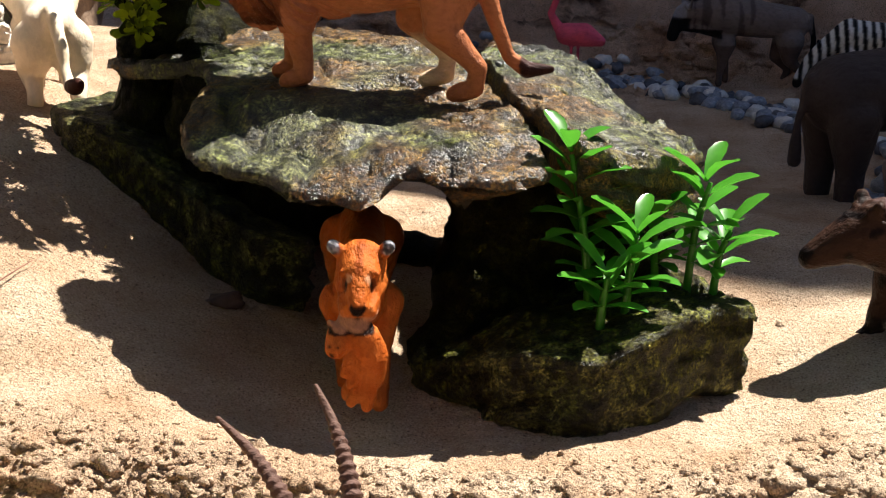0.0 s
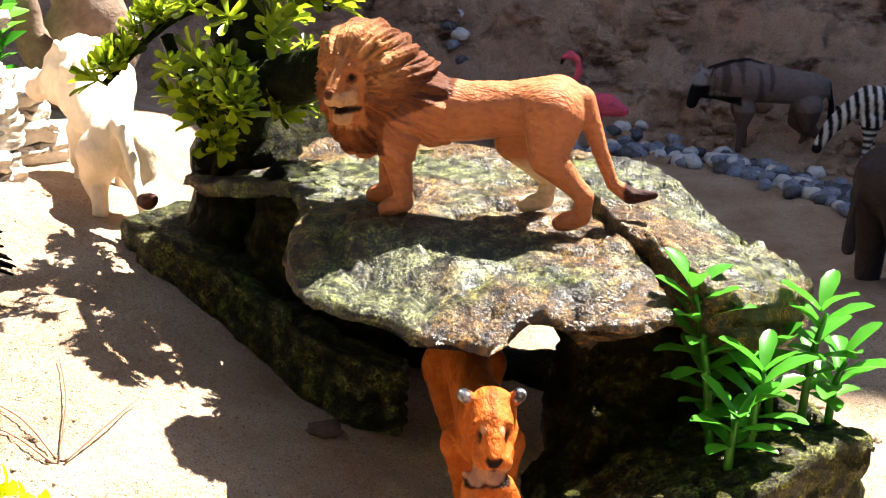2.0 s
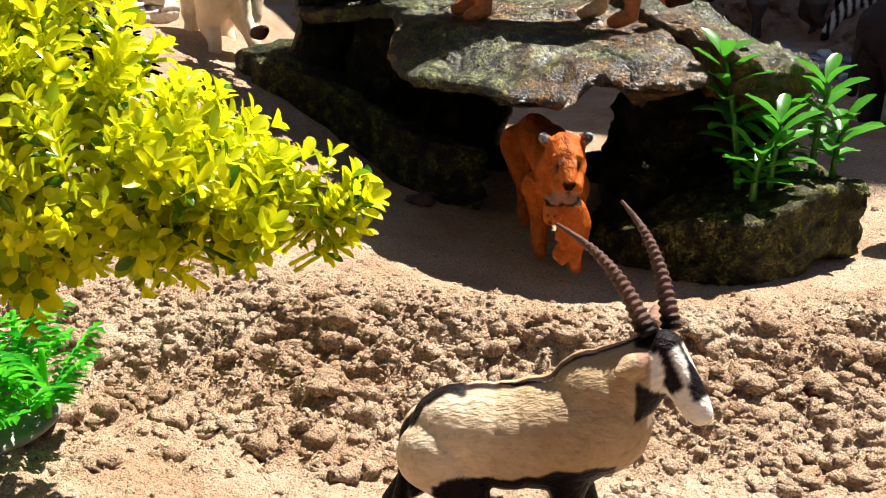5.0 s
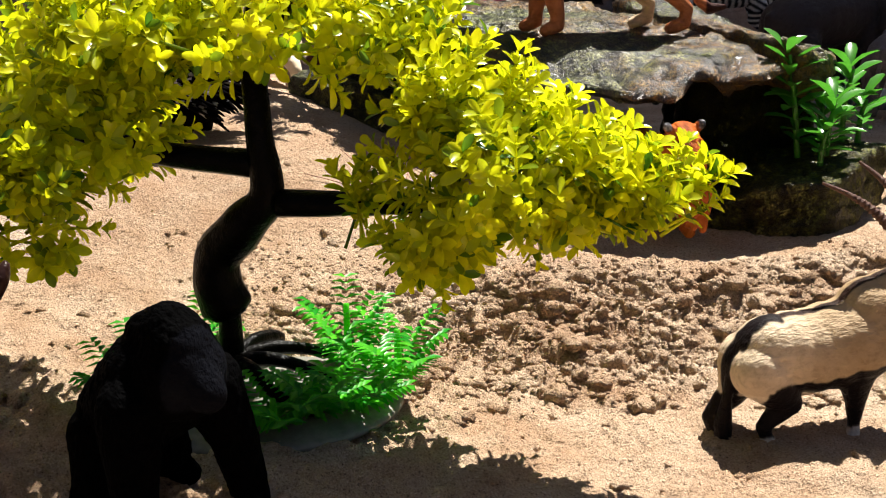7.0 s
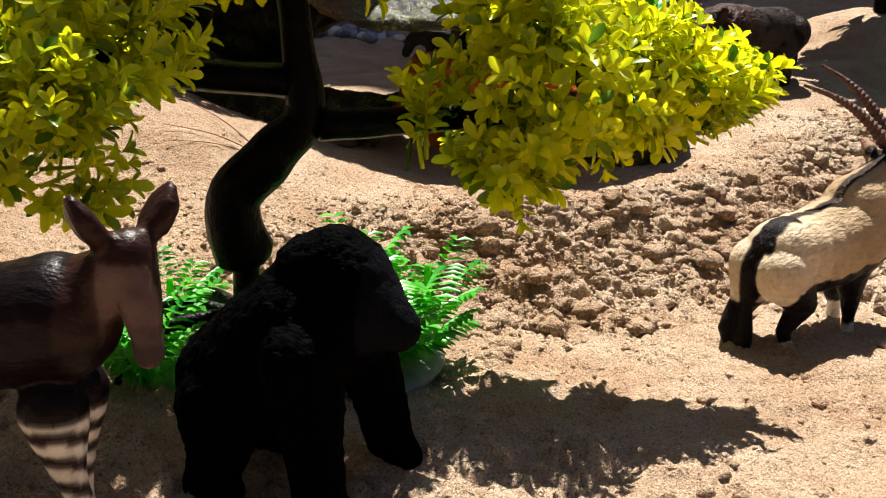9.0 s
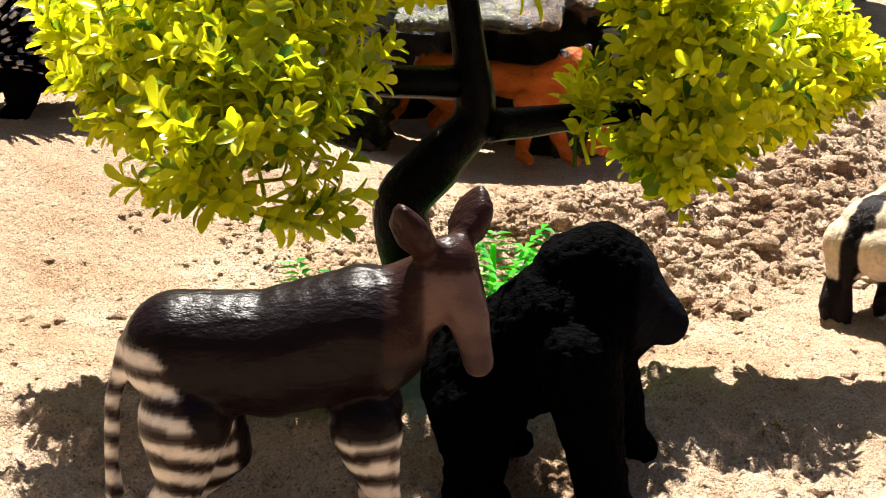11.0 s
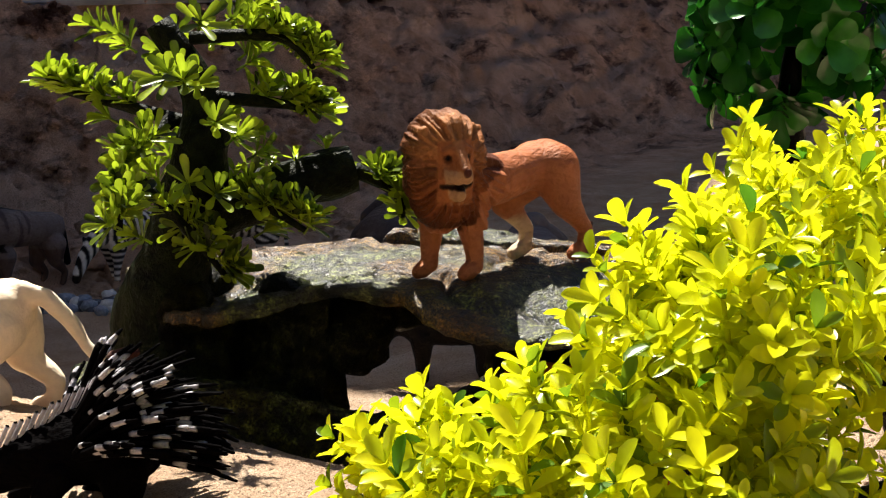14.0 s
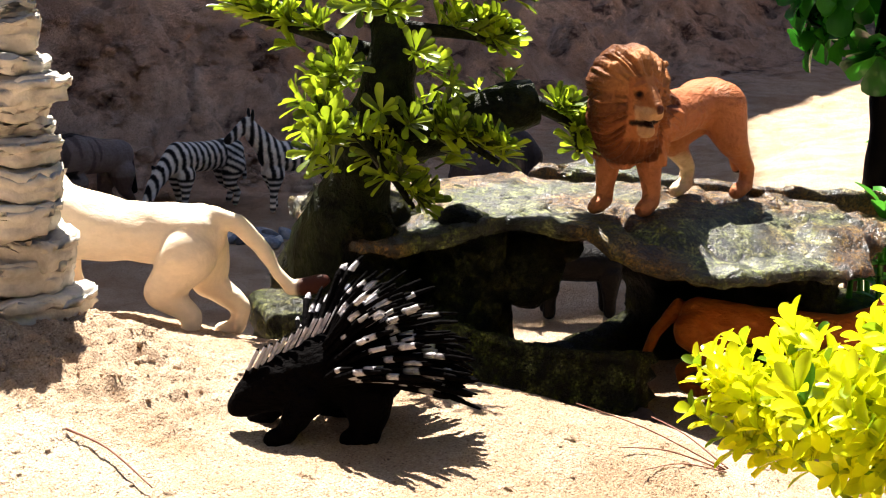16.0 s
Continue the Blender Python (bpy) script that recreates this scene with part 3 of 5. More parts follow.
# ---- plants ----
def oval_plant(x, y, z, turn, heights, label, seed):
    """A plastic plant with stems of lance-shaped leaves."""
    rng = random.Random(seed)
    e = base("plastic_plant", x, y, z, turn, label, "plant", "plants on the rock")
    for dx, dy, lean, h in heights:
        bm = bmesh.new()
        tip = Vector((dx + lean, dy - 0.02, h))
        tube(bm, [(dx, dy, -0.05), (dx + lean * 0.4, dy, h * 0.5), tip * 0.97], [0.016, 0.013, 0.008], 6)
        stem = part("stem", bm, GREEN, e)
        n = int(h / 0.058) + 1
        for k in range(n):
            t = (k + 1.2) / (n + 0.4)
            c = Vector((dx + lean * t, dy, h * t))
            for j in range(3):
                a = k * 1.35 + j * 2.09 + rng.uniform(-0.3, 0.3)
                s = rng.uniform(0.14, 0.195) * (0.75 if t < 0.4 else 1.0)
                rise = rng.uniform(0.1, 0.5) + 0.9 * t * t
                bl = bmesh.new()
                d = Vector((math.cos(a), math.sin(a), rise))
                leaf(bl, c, d, Vector((-math.cos(a) * rise, -math.sin(a) * rise, 1)), s, s * rng.uniform(0.36, 0.46), rng.uniform(0.1, 0.35), 0.55, rows=4)
                part("leaf", bl, GREEN, stem)
    return e


oval_plant(0.98, -1.08, 0.24, 0, [(0.0, -0.02, -0.08, 0.5), (0.1, -0.1, 0.03, 0.27), (0.02, -0.2, 0.02, 0.16)], "bright green plastic plant with lance-shaped leaves on the rock", 3)
oval_plant(1.3, -0.92, 0.26, 40, [(0.0, 0.0, 0.06, 0.34), (-0.06, 0.08, -0.04, 0.2), (0.06, -0.06, 0.05, 0.18)], "shorter bright green plastic plant with lance-shaped leaves", 5)


def yellow_tree():
    rng = random.Random(11)
    bx, by = -1.86, -2.58
    gz = ground_height(bx, by)
    e = base("bonsai_tree", bx, by, gz, 0, "yellow-leaved plastic bonsai tree with a bent dark trunk", "tree")
    off = Vector((bx, by, gz))
    P = lambda *v: Vector(v) - off
    bm = bmesh.new()
    tube(bm, [P(-1.85, -2.57, 0.04), P(-1.85, -2.57, 0.32)], [0.045, 0.038], 10)
    tube(bm, [P(-1.85, -2.57, 0.285), P(-1.855, -2.57, 0.30), P(-1.88, -2.56, 0.38), P(-1.87, -2.56, 0.48), P(-1.78, -2.62, 0.6), P(-1.71, -2.67, 0.7), P(-1.72, -2.66, 0.9), P(-1.72, -2.6, 1.15), P(-1.7, -2.55, 1.3)],
         [0.06, 0.088, 0.085, 0.08, 0.074, 0.06, 0.046, 0.04, 0.03], 12, 0.12, 9)
    part("trunk", bm, BARK, e, "glossy dark brown bent trunk")
    clusters = [
        ("crown", [P(-1.68, -2.7, 0.68), P(-1.4, -2.8, 0.68), P(-1.15, -2.95, 0.7)],
         [(P(-1.0, -3.0, 0.78), (0.42, 0.32, 0.24), 120), (P(-1.22, -2.98, 0.60), (0.16, 0.18, 0.13), 34), (P(-0.66, -3.1, 0.72), (0.34, 0.16, 0.12), 56), (P(-1.12, -2.9, 1.03), (0.24, 0.2, 0.16), 45), (P(-1.45, -2.85, 0.72), (0.07, 0.07, 0.07), 6)]),
        ("crown", [P(-1.7, -2.6, 1.2), P(-1.6, -2.5, 1.3)],
         [(P(-1.62, -2.5, 1.25), (0.55, 0.42, 0.2), 115), (P(-1.3, -2.3, 1.35), (0.3, 0.3, 0.18), 36), (P(-2.12, -2.42, 1.2), (0.32, 0.3, 0.2), 70), (P(-1.28, -2.68, 1.16), (0.26, 0.22, 0.13), 30)]),
        ("crown", [P(-1.73, -2.64, 0.80), P(-2.06, -2.52, 0.84), P(-2.36, -2.38, 0.92)],
         [(P(-2.34, -2.38, 0.92), (0.4, 0.40, 0.26), 130), (P(-2.5, -2.66, 0.74), (0.25, 0.28, 0.2), 66), (P(-2.40, -2.08, 0.92), (0.22, 0.24, 0.14), 42), (P(-2.35, -1.82, 0.88), (0.16, 0.13, 0.1), 24)]),
    ]
    for name, limb, blobs in clusters:
        bm = bmesh.new()
        tube(bm, limb, [0.05, 0.04, 0.025][:len(limb)], 8, 0.1, 9)
        part("branch", bm, BARK, e)
        bm = bmesh.new()
        for c, r, n in blobs:
            for _ in range(n):
                d = Vector((rng.gauss(0, 1), rng.gauss(0, 1), rng.gauss(0.25, 1))).normalized()
                k = rng.uniform(0.45, 1.0) ** 0.6
                q = c + Vector((d.x * r[0], d.y * r[1], d.z * r[2])) * k
                way = Vector((d.x * r[0], d.y * r[1], d.z * r[2] + 0.12)).normalized() + Vector((rng.uniform(-0.4, 0.4), rng.uniform(-0.4, 0.4), rng.uniform(-0.1, 0.5)))
                sprig(bm, rng, q - way.normalized() * 0.1, way, 0.17, 16, rng.uniform(0.062, 0.086), 0.46, 60, rng.uniform(0.5, 0.72), rows=4, whorl=4, cup=0.2)
        tagged(part(name, bm, YELLOW, e, "crown of glossy yellow plastic leaves"), kind="stuff")
    bm = bmesh.new()
    ball(bm, (0.12, -0.08, -0.02), 0.46, 4, (1.0, 0.86, 0.13))
    part("base_plate", bm, DISC, e, "round grey base plate half sunk in sand")
    for k in range(9):
        bm = bmesh.new()
        a = k * 0.7 + 0.2
        tube(bm, [(0.0, 0.0, 0.12), (0.16 * math.cos(a), 0.16 * math.sin(a), 0.14), (0.32 * math.cos(a), 0.3 * math.sin(a), 0.10), (0.42 * math.cos(a + 0.2), 0.38 * math.sin(a + 0.2), 0.02)], [0.03, 0.026, 0.02, 0.01], 7, 0.15, 9)
        part("root", bm, BARK, e)
    for k, (dx, dy, h) in enumerate(((0.42, 0.08, 0.32), (0.56, -0.12, 0.27), (-0.1, 0.3, 0.22), (-0.35, -0.05, 0.22), (0.25, -0.32, 0.2), (-0.25, 0.15, 0.2), (0.4, -0.3, 0.16), (0.1, -0.36, 0.15))):
        bm = bmesh.new()
        for j in range(9):
            a = j * 0.7 + k
            tipx, tipy = 0.15 * math.cos(a), 0.15 * math.sin(a)
            for s in range(9):
                t = (s + 1) / 9
                c = Vector((dx + tipx * t, dy + tipy * t, 0.03 + h * (0.55 + 0.45 * (j % 3) / 2) * (1.25 * t - 0.4 * t * t)))
                for sgn in (-1, 1):
                    d = Vector((tipx - sgn * tipy * 1.5, tipy + sgn * tipx * 1.5, 0.05))
                    leaf(bm, c, d, Vector((0, 0, 1)), 0.08 * (1.1 - 0.4 * t), 0.026, 0.2, 0.5, rows=2)
        tube(bm, [(dx, dy, 0.0), (dx, dy, h * 0.8)], [0.016, 0.01], 6)
        part("fern", bm, FERN, e, "translucent bright green plastic fern")


yellow_tree()


def lime_tree():
    rng = random.Random(4)
    bx, by = -0.72, 0.42
    gz = 0.35
    e = base("driftwood_tree", bx, by, gz, 0, "mossy driftwood tree with lime plastic leaf tufts on the rock", "tree")
    off = Vector((bx, by, gz))
    P = lambda *v: Vector(v) - off
    bm = bmesh.new()
    tube(bm, [P(-0.75, 0.5, 0.3), P(-0.76, 0.52, 0.7), P(-0.71, 0.45, 1.0), P(-0.68, 0.36, 1.25), P(-0.64, 0.38, 1.5), P(-0.72, 0.5, 1.78)], [0.22, 0.17, 0.13, 0.11, 0.08, 0.05], 14, 0.35, 6)
    part("trunk", bm, MOSSBARK, e, "gnarled dark mossy trunk")
    limbs = [
        [P(-0.66, 0.36, 1.05), P(-0.4, 0.12, 1.15), P(-0.24, -0.04, 1.2)],
        [P(-0.64, 0.36, 1.5), P(-0.45, 0.1, 1.46), P(-0.3, 0.08, 1.4)],
        [P(-0.66, 0.4, 1.72), P(-0.5, 0.1, 1.72), P(-0.42, 0.0, 1.6)],
        [P(-0.68, 0.4, 1.4), P(-0.85, 0.75, 1.5), P(-0.92, 0.86, 1.53)],
        [P(-0.7, 0.38, 1.05), P(-0.7, 0.1, 1.12), P(-0.64, -0.12, 1.02)],
        [P(-0.25, -0.05, 1.2), P(-0.12, -0.15, 1.1), P(-0.12, -0.18, 1.0)],
        [P(-0.72, 0.45, 1.42), P(-1.0, 0.42, 1.28), P(-1.2, 0.26, 1.08)],
        [P(-0.98, 0.41, 1.24), P(-0.86, 0.26, 1.02), P(-0.74, 0.19, 0.83)],
    ]
    for k, limb in enumerate(limbs):
        bm = bmesh.new()
        tube(bm, limb, [0.11, 0.10, 0.085] if k == 0 else [0.03, 0.02, 0.012], 10 if k == 0 else 6, 0.25, 8)
        part("branch", bm, MOSSBARK, e)
        bm = bmesh.new()
        if k:
            for s in range(16):
                t = 0.25 + 0.75 * s / 15
                c = limb[0].lerp(limb[1], t * 2) if t < 0.5 else limb[1].lerp(limb[2], t * 2 - 1)
                way = Vector((rng.uniform(-0.5, 0.5), rng.uniform(-0.5, 0.5), rng.uniform(0.4, 1.0))) + (limb[2] - limb[0]).normalized() * 0.5
                sprig(bm, rng, c, way, 0.05, 12, 0.115, 0.29, 55, 0.84, rows=5, whorl=6, cup=0.12)
        else:
            for s in range(5):
                c = limb[0].lerp(limb[2], s / 5) + Vector((rng.uniform(-.05, .05), rng.uniform(-.05, .05), 0.08))
                sprig(bm, rng, c, Vector((0, 0, 1)), 0.04, 6, 0.09, 0.34, 50, 0.7)
        part("leaf_tuft", bm, LIME, e, "lime green plastic leaf tufts")
    bm = bmesh.new()
    for s in range(46):
        a, h = rng.uniform(0, 6.28), rng.uniform(0.95, 1.85)
        q = rng.uniform(0.14, 0.34)
        c = P(-0.68 + q * math.cos(a), 0.40 + q * math.sin(a), h)
        sprig(bm, rng, c, Vector((math.cos(a), math.sin(a), 0.6)), 0.05, 12, 0.115, 0.29, 57, 0.84, rows=5, whorl=6, cup=0.12)
    tagged(part("crown", bm, LIME, e, "lime green plastic leaf tufts"), kind="stuff")


lime_tree()


# ---- toy animals ----
def chain(pts):
    return [(p[:3], p[3], q[:3], q[3]) for p, q in zip(pts, pts[1:])]


def both(pts):
    return chain(pts) + chain([(p[0], -p[1], p[2], p[3]) for p in pts])


def toy(name, capsules, paint, place, label, category, group="", voxel=0.012, relief=None, relax=3, extra=None, soft=1, coat=None):
    me = merged(capsules, voxel, relax)
    bm = bmesh.new()
    bm.from_mesh(me)
    bpy.data.meshes.remove(me)
    if relief:
        bm.normal_update()
        moves = [(v, v.normal * relief(v.co)) for v in bm.verts]
        for v, d in moves:
            v.co += d
    if extra:
        extra(bm)
    bm.verts.ensure_lookup_table()
    bm.verts.index_update()
    cols = [Vector(paint(v.co)) for v in bm.verts]
    for _ in range(soft):
        cols = [0.5 * cols[v.index] + 0.5 * sum((cols[e.other_vert(v).index] for e in v.link_edges), Vector()) / max(1, len(v.link_edges)) for v in bm.verts]
    me = finish(name, bm, coat or VINYL)
    at = me.color_attributes.new("paint", "FLOAT_COLOR", "POINT")
    for k, c in enumerate(cols):
        at.data[k].color = (*c, 1)
    ob = new(name, me)
    ob.matrix_world = place
    return tagged(ob, label, category, group)


def near(p, c, r):
    return (p - Vector(c)).length < r


def cat_legs(fore_x=(0.0, 0.0), hind_x=(-0.6, -0.6), w=0.08, h=0.36):
    out = []
    for s, fx, hx in ((1, fore_x[0], hind_x[0]), (-1, fore_x[1], hind_x[1])):
        out += chain([(0.0, s * 0.07, h * 0.82, 0.08), (fx * 0.5, s * w, h * 0.45, 0.05), (fx, s * w, 0.05, 0.038), (fx + 0.045, s * w, 0.03, 0.036)])
        out += chain([(-0.57, s * 0.065, h * 0.9, 0.105), (hx + 0.09, s * w, h * 0.55, 0.062), (hx - 0.03, s * w, h * 0.32, 0.036), (hx - 0.01, s * w, 0.045, 0.034), (hx + 0.05, s * w, 0.03, 0.034)])
    return out


def turned(pts, at, deg, up=0.0):
    m = Matrix.Translation(at) @ Euler((0, -radians(up), radians(deg))).to_matrix().to_4x4()
    return [(*(m @ Vector(p[:3])), p[3]) for p in pts]


TAWNY = (0.46, 0.165, 0.075)


def lion():
    at, deg, tip = (0.1, 0.07, 0.49), 72, -6
    hd = lambda pts: turned(pts, at, deg, tip)
    caps = []
    for sg, fx, hx, hw in ((1, -0.05, -0.65, 0.12), (-1, 0.04, -0.5, 0.08)):
        caps += chain([(-0.02, sg * 0.075, 0.33, 0.09), (fx * 0.6, sg * 0.08, 0.2, 0.052), (fx, sg * 0.08, 0.1, 0.038), (fx, sg * 0.08, 0.05, 0.036), (fx + 0.04, sg * 0.083, 0.032, 0.036), (fx + 0.06, sg * 0.083, 0.026, 0.03)])
        caps += chain([(-0.55, sg * 0.05, 0.38, 0.115), (hx + 0.1, sg * hw, 0.25, 0.066), (hx + 0.02, sg * hw, 0.17, 0.042), (hx - 0.03, sg * hw, 0.12, 0.033), (hx - 0.02, sg * hw, 0.05, 0.033), (hx + 0.03, sg * hw, 0.032, 0.035), (hx + 0.05, sg * hw, 0.026, 0.03)])
    caps += chain([(-0.56, 0, 0.395, 0.11), (-0.42, 0, 0.38, 0.098), (-0.25, 0, 0.365, 0.105), (-0.08, 0, 0.37, 0.125), (0.02, 0, 0.37, 0.125)])
    # mane
    caps += chain([(-0.1, 0, 0.46, 0.06), (-0.04, 0, 0.47, 0.11), (0.04, 0.02, 0.485, 0.155)])
    caps += chain(hd([(-0.03, 0, 0.03, 0.15), (-0.02, 0, -0.06, 0.15), (0.0, 0, -0.16, 0.12), (0.0, 0, -0.23, 0.07), (0.0, 0, -0.27, 0.035)]))
    caps += chain(hd([(0.02, 0.075, 0.07, 0.06), (0.02, 0.11, -0.02, 0.055), (0.03, 0.09, -0.11, 0.055), (0.05, 0.0, -0.155, 0.06), (0.03, -0.09, -0.11, 0.055), (0.02, -0.11, -0.02, 0.055), (0.02, -0.075, 0.07, 0.06), (0.03, 0.0, 0.115, 0.06), (0.02, 0.075, 0.07, 0.06)]))
    caps += chain([(-0.02, 0.0, 0.5, 0.08), (-0.12, -0.01, 0.48, 0.045), (-0.18, -0.01, 0.455, 0.02)])
    # face
    caps += chain(hd([(0.055, 0, 0.04, 0.075), (0.06, 0, -0.04, 0.072)]))
    caps += chain(hd([(0.10, 0, 0.05, 0.034), (0.145, 0, 0.01, 0.032), (0.185, 0, -0.022, 0.025)]))
    for sg in (1, -1):
        caps += chain(hd([(0.115, sg * 0.028, -0.035, 0.034), (0.16, sg * 0.017, -0.046, 0.027)]))
        caps += chain(hd([(0.115, sg * 0.025, 0.055, 0.018), (0.105, sg * 0.055, 0.045, 0.015)]))
        caps += chain(hd([(0.03, sg * 0.095, 0.1, 0.024), (0.035, sg * 0.105, 0.115, 0.02)]))
    caps += chain(hd([(0.10, 0, -0.105, 0.04), (0.14, 0, -0.115, 0.028)]))
    caps += chain([(-0.64, 0, 0.42, 0.055), (-0.68, 0.01, 0.35, 0.036), (-0.72, 0.01, 0.24, 0.028), (-0.76, 0.0, 0.14, 0.024), (-0.82, -0.02, 0.095, 0.03), (-0.9, -0.035, 0.1, 0.014)])
    back = (Matrix.Translation(at) @ Euler((0, -radians(tip), radians(deg))).to_matrix().to_4x4()).inverted()

    def mix3(a, b, k):
        return tuple(u + (w - u) * k for u, w in zip(a, b))

    def paint(p):
        q = back @ p
        w = Vector((q.x, abs(q.y), q.z))
        if q.x > 0.085 and w.y < 0.075 and -0.16 < q.z < 0.085:
            if near(w, (0.122, 0.045, 0.022), 0.0125):
                return (0.006, 0.004, 0.003)
            if near(w, (0.122, 0.045, 0.018), 0.02):
                return (0.14, 0.045, 0.02)
            if near(w, (0.212, 0.0, -0.018), 0.022):
                return (0.09, 0.03, 0.022)
            if q.x > 0.11 and -0.098 < q.z < -0.076:
                return (0.014, 0.006, 0.005)
            if q.x > 0.12 and q.z < -0.018 and (q.z > -0.078 or q.z < -0.095):
                return (0.50, 0.28, 0.15)
            if near(w, (0.12, 0.05, -0.008), 0.016) or (q.z > 0.0 and w.y < 0.018):
                return (0.42, 0.17, 0.07)
            return (0.36, 0.125, 0.045)
        if q.z > -0.3 and p.x > -0.22 and p.z > 0.22 and (p.z > 0.34 - 0.4 * p.x or p.x > 0.0):
            a = math.atan2(q.z, q.y)
            g = 0.5 + 0.8 * noise.noise(Vector((a * 9, q.length * 5, q.x * 7)))
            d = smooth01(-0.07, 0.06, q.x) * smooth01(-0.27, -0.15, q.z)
            # sunlight on the top of the mane is painted in; the back strands are dark
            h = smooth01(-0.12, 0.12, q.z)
            sunlit_gold = mix3((0.26, 0.08, 0.028), (0.52, 0.22, 0.085), h)
            return mix3((0.07, 0.022, 0.014), sunlit_gold, min(1.0, max(0.0, (0.2 + 0.8 * d) * (0.5 + 0.6 * g))))
        if p.x < -0.80 and p.z < 0.14:
            return (0.05, 0.02, 0.018)
        if p.y < -0.03 and p.x < -0.4 and p.z < 0.2:
            return mix3(TAWNY, (0.72, 0.55, 0.38), smooth01(0.22, 0.15, p.z))
        return TAWNY

    def relief(p):
        q = back @ p
        if q.z > -0.3 and p.x > -0.2 and p.z > 0.2 and (q.x < 0.09 or q.z > 0.09 or abs(q.y) > 0.08 or q.z < -0.15):
            a, r = math.atan2(q.z, q.y), q.length
            return 0.010 * noise.noise(Vector((a * 5, r * 4, q.x * 5))) + 0.014 * noise.noise(Vector((a * 14, r * 4, q.x * 5))) + 0.016 * noise.noise(Vector((a * 26, r * 5, q.x * 7)))
        # shoulder fold and flank hollow
        return 0.0015 * noise.noise(p * 14) - 0.010 * math.exp(-((p.x + 0.13 + 0.25 * (p.z - 0.36)) / 0.012) ** 2) * smooth01(0.22, 0.3, p.z) * smooth01(0.05, 0.09, abs(p.y)) - 0.012 * math.exp(-((p.x + 0.43) ** 2 + (p.z - 0.30) ** 2) / 0.006)

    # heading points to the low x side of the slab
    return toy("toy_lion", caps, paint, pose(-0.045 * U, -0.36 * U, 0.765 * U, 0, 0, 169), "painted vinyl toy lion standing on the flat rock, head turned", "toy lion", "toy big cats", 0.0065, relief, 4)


lion()


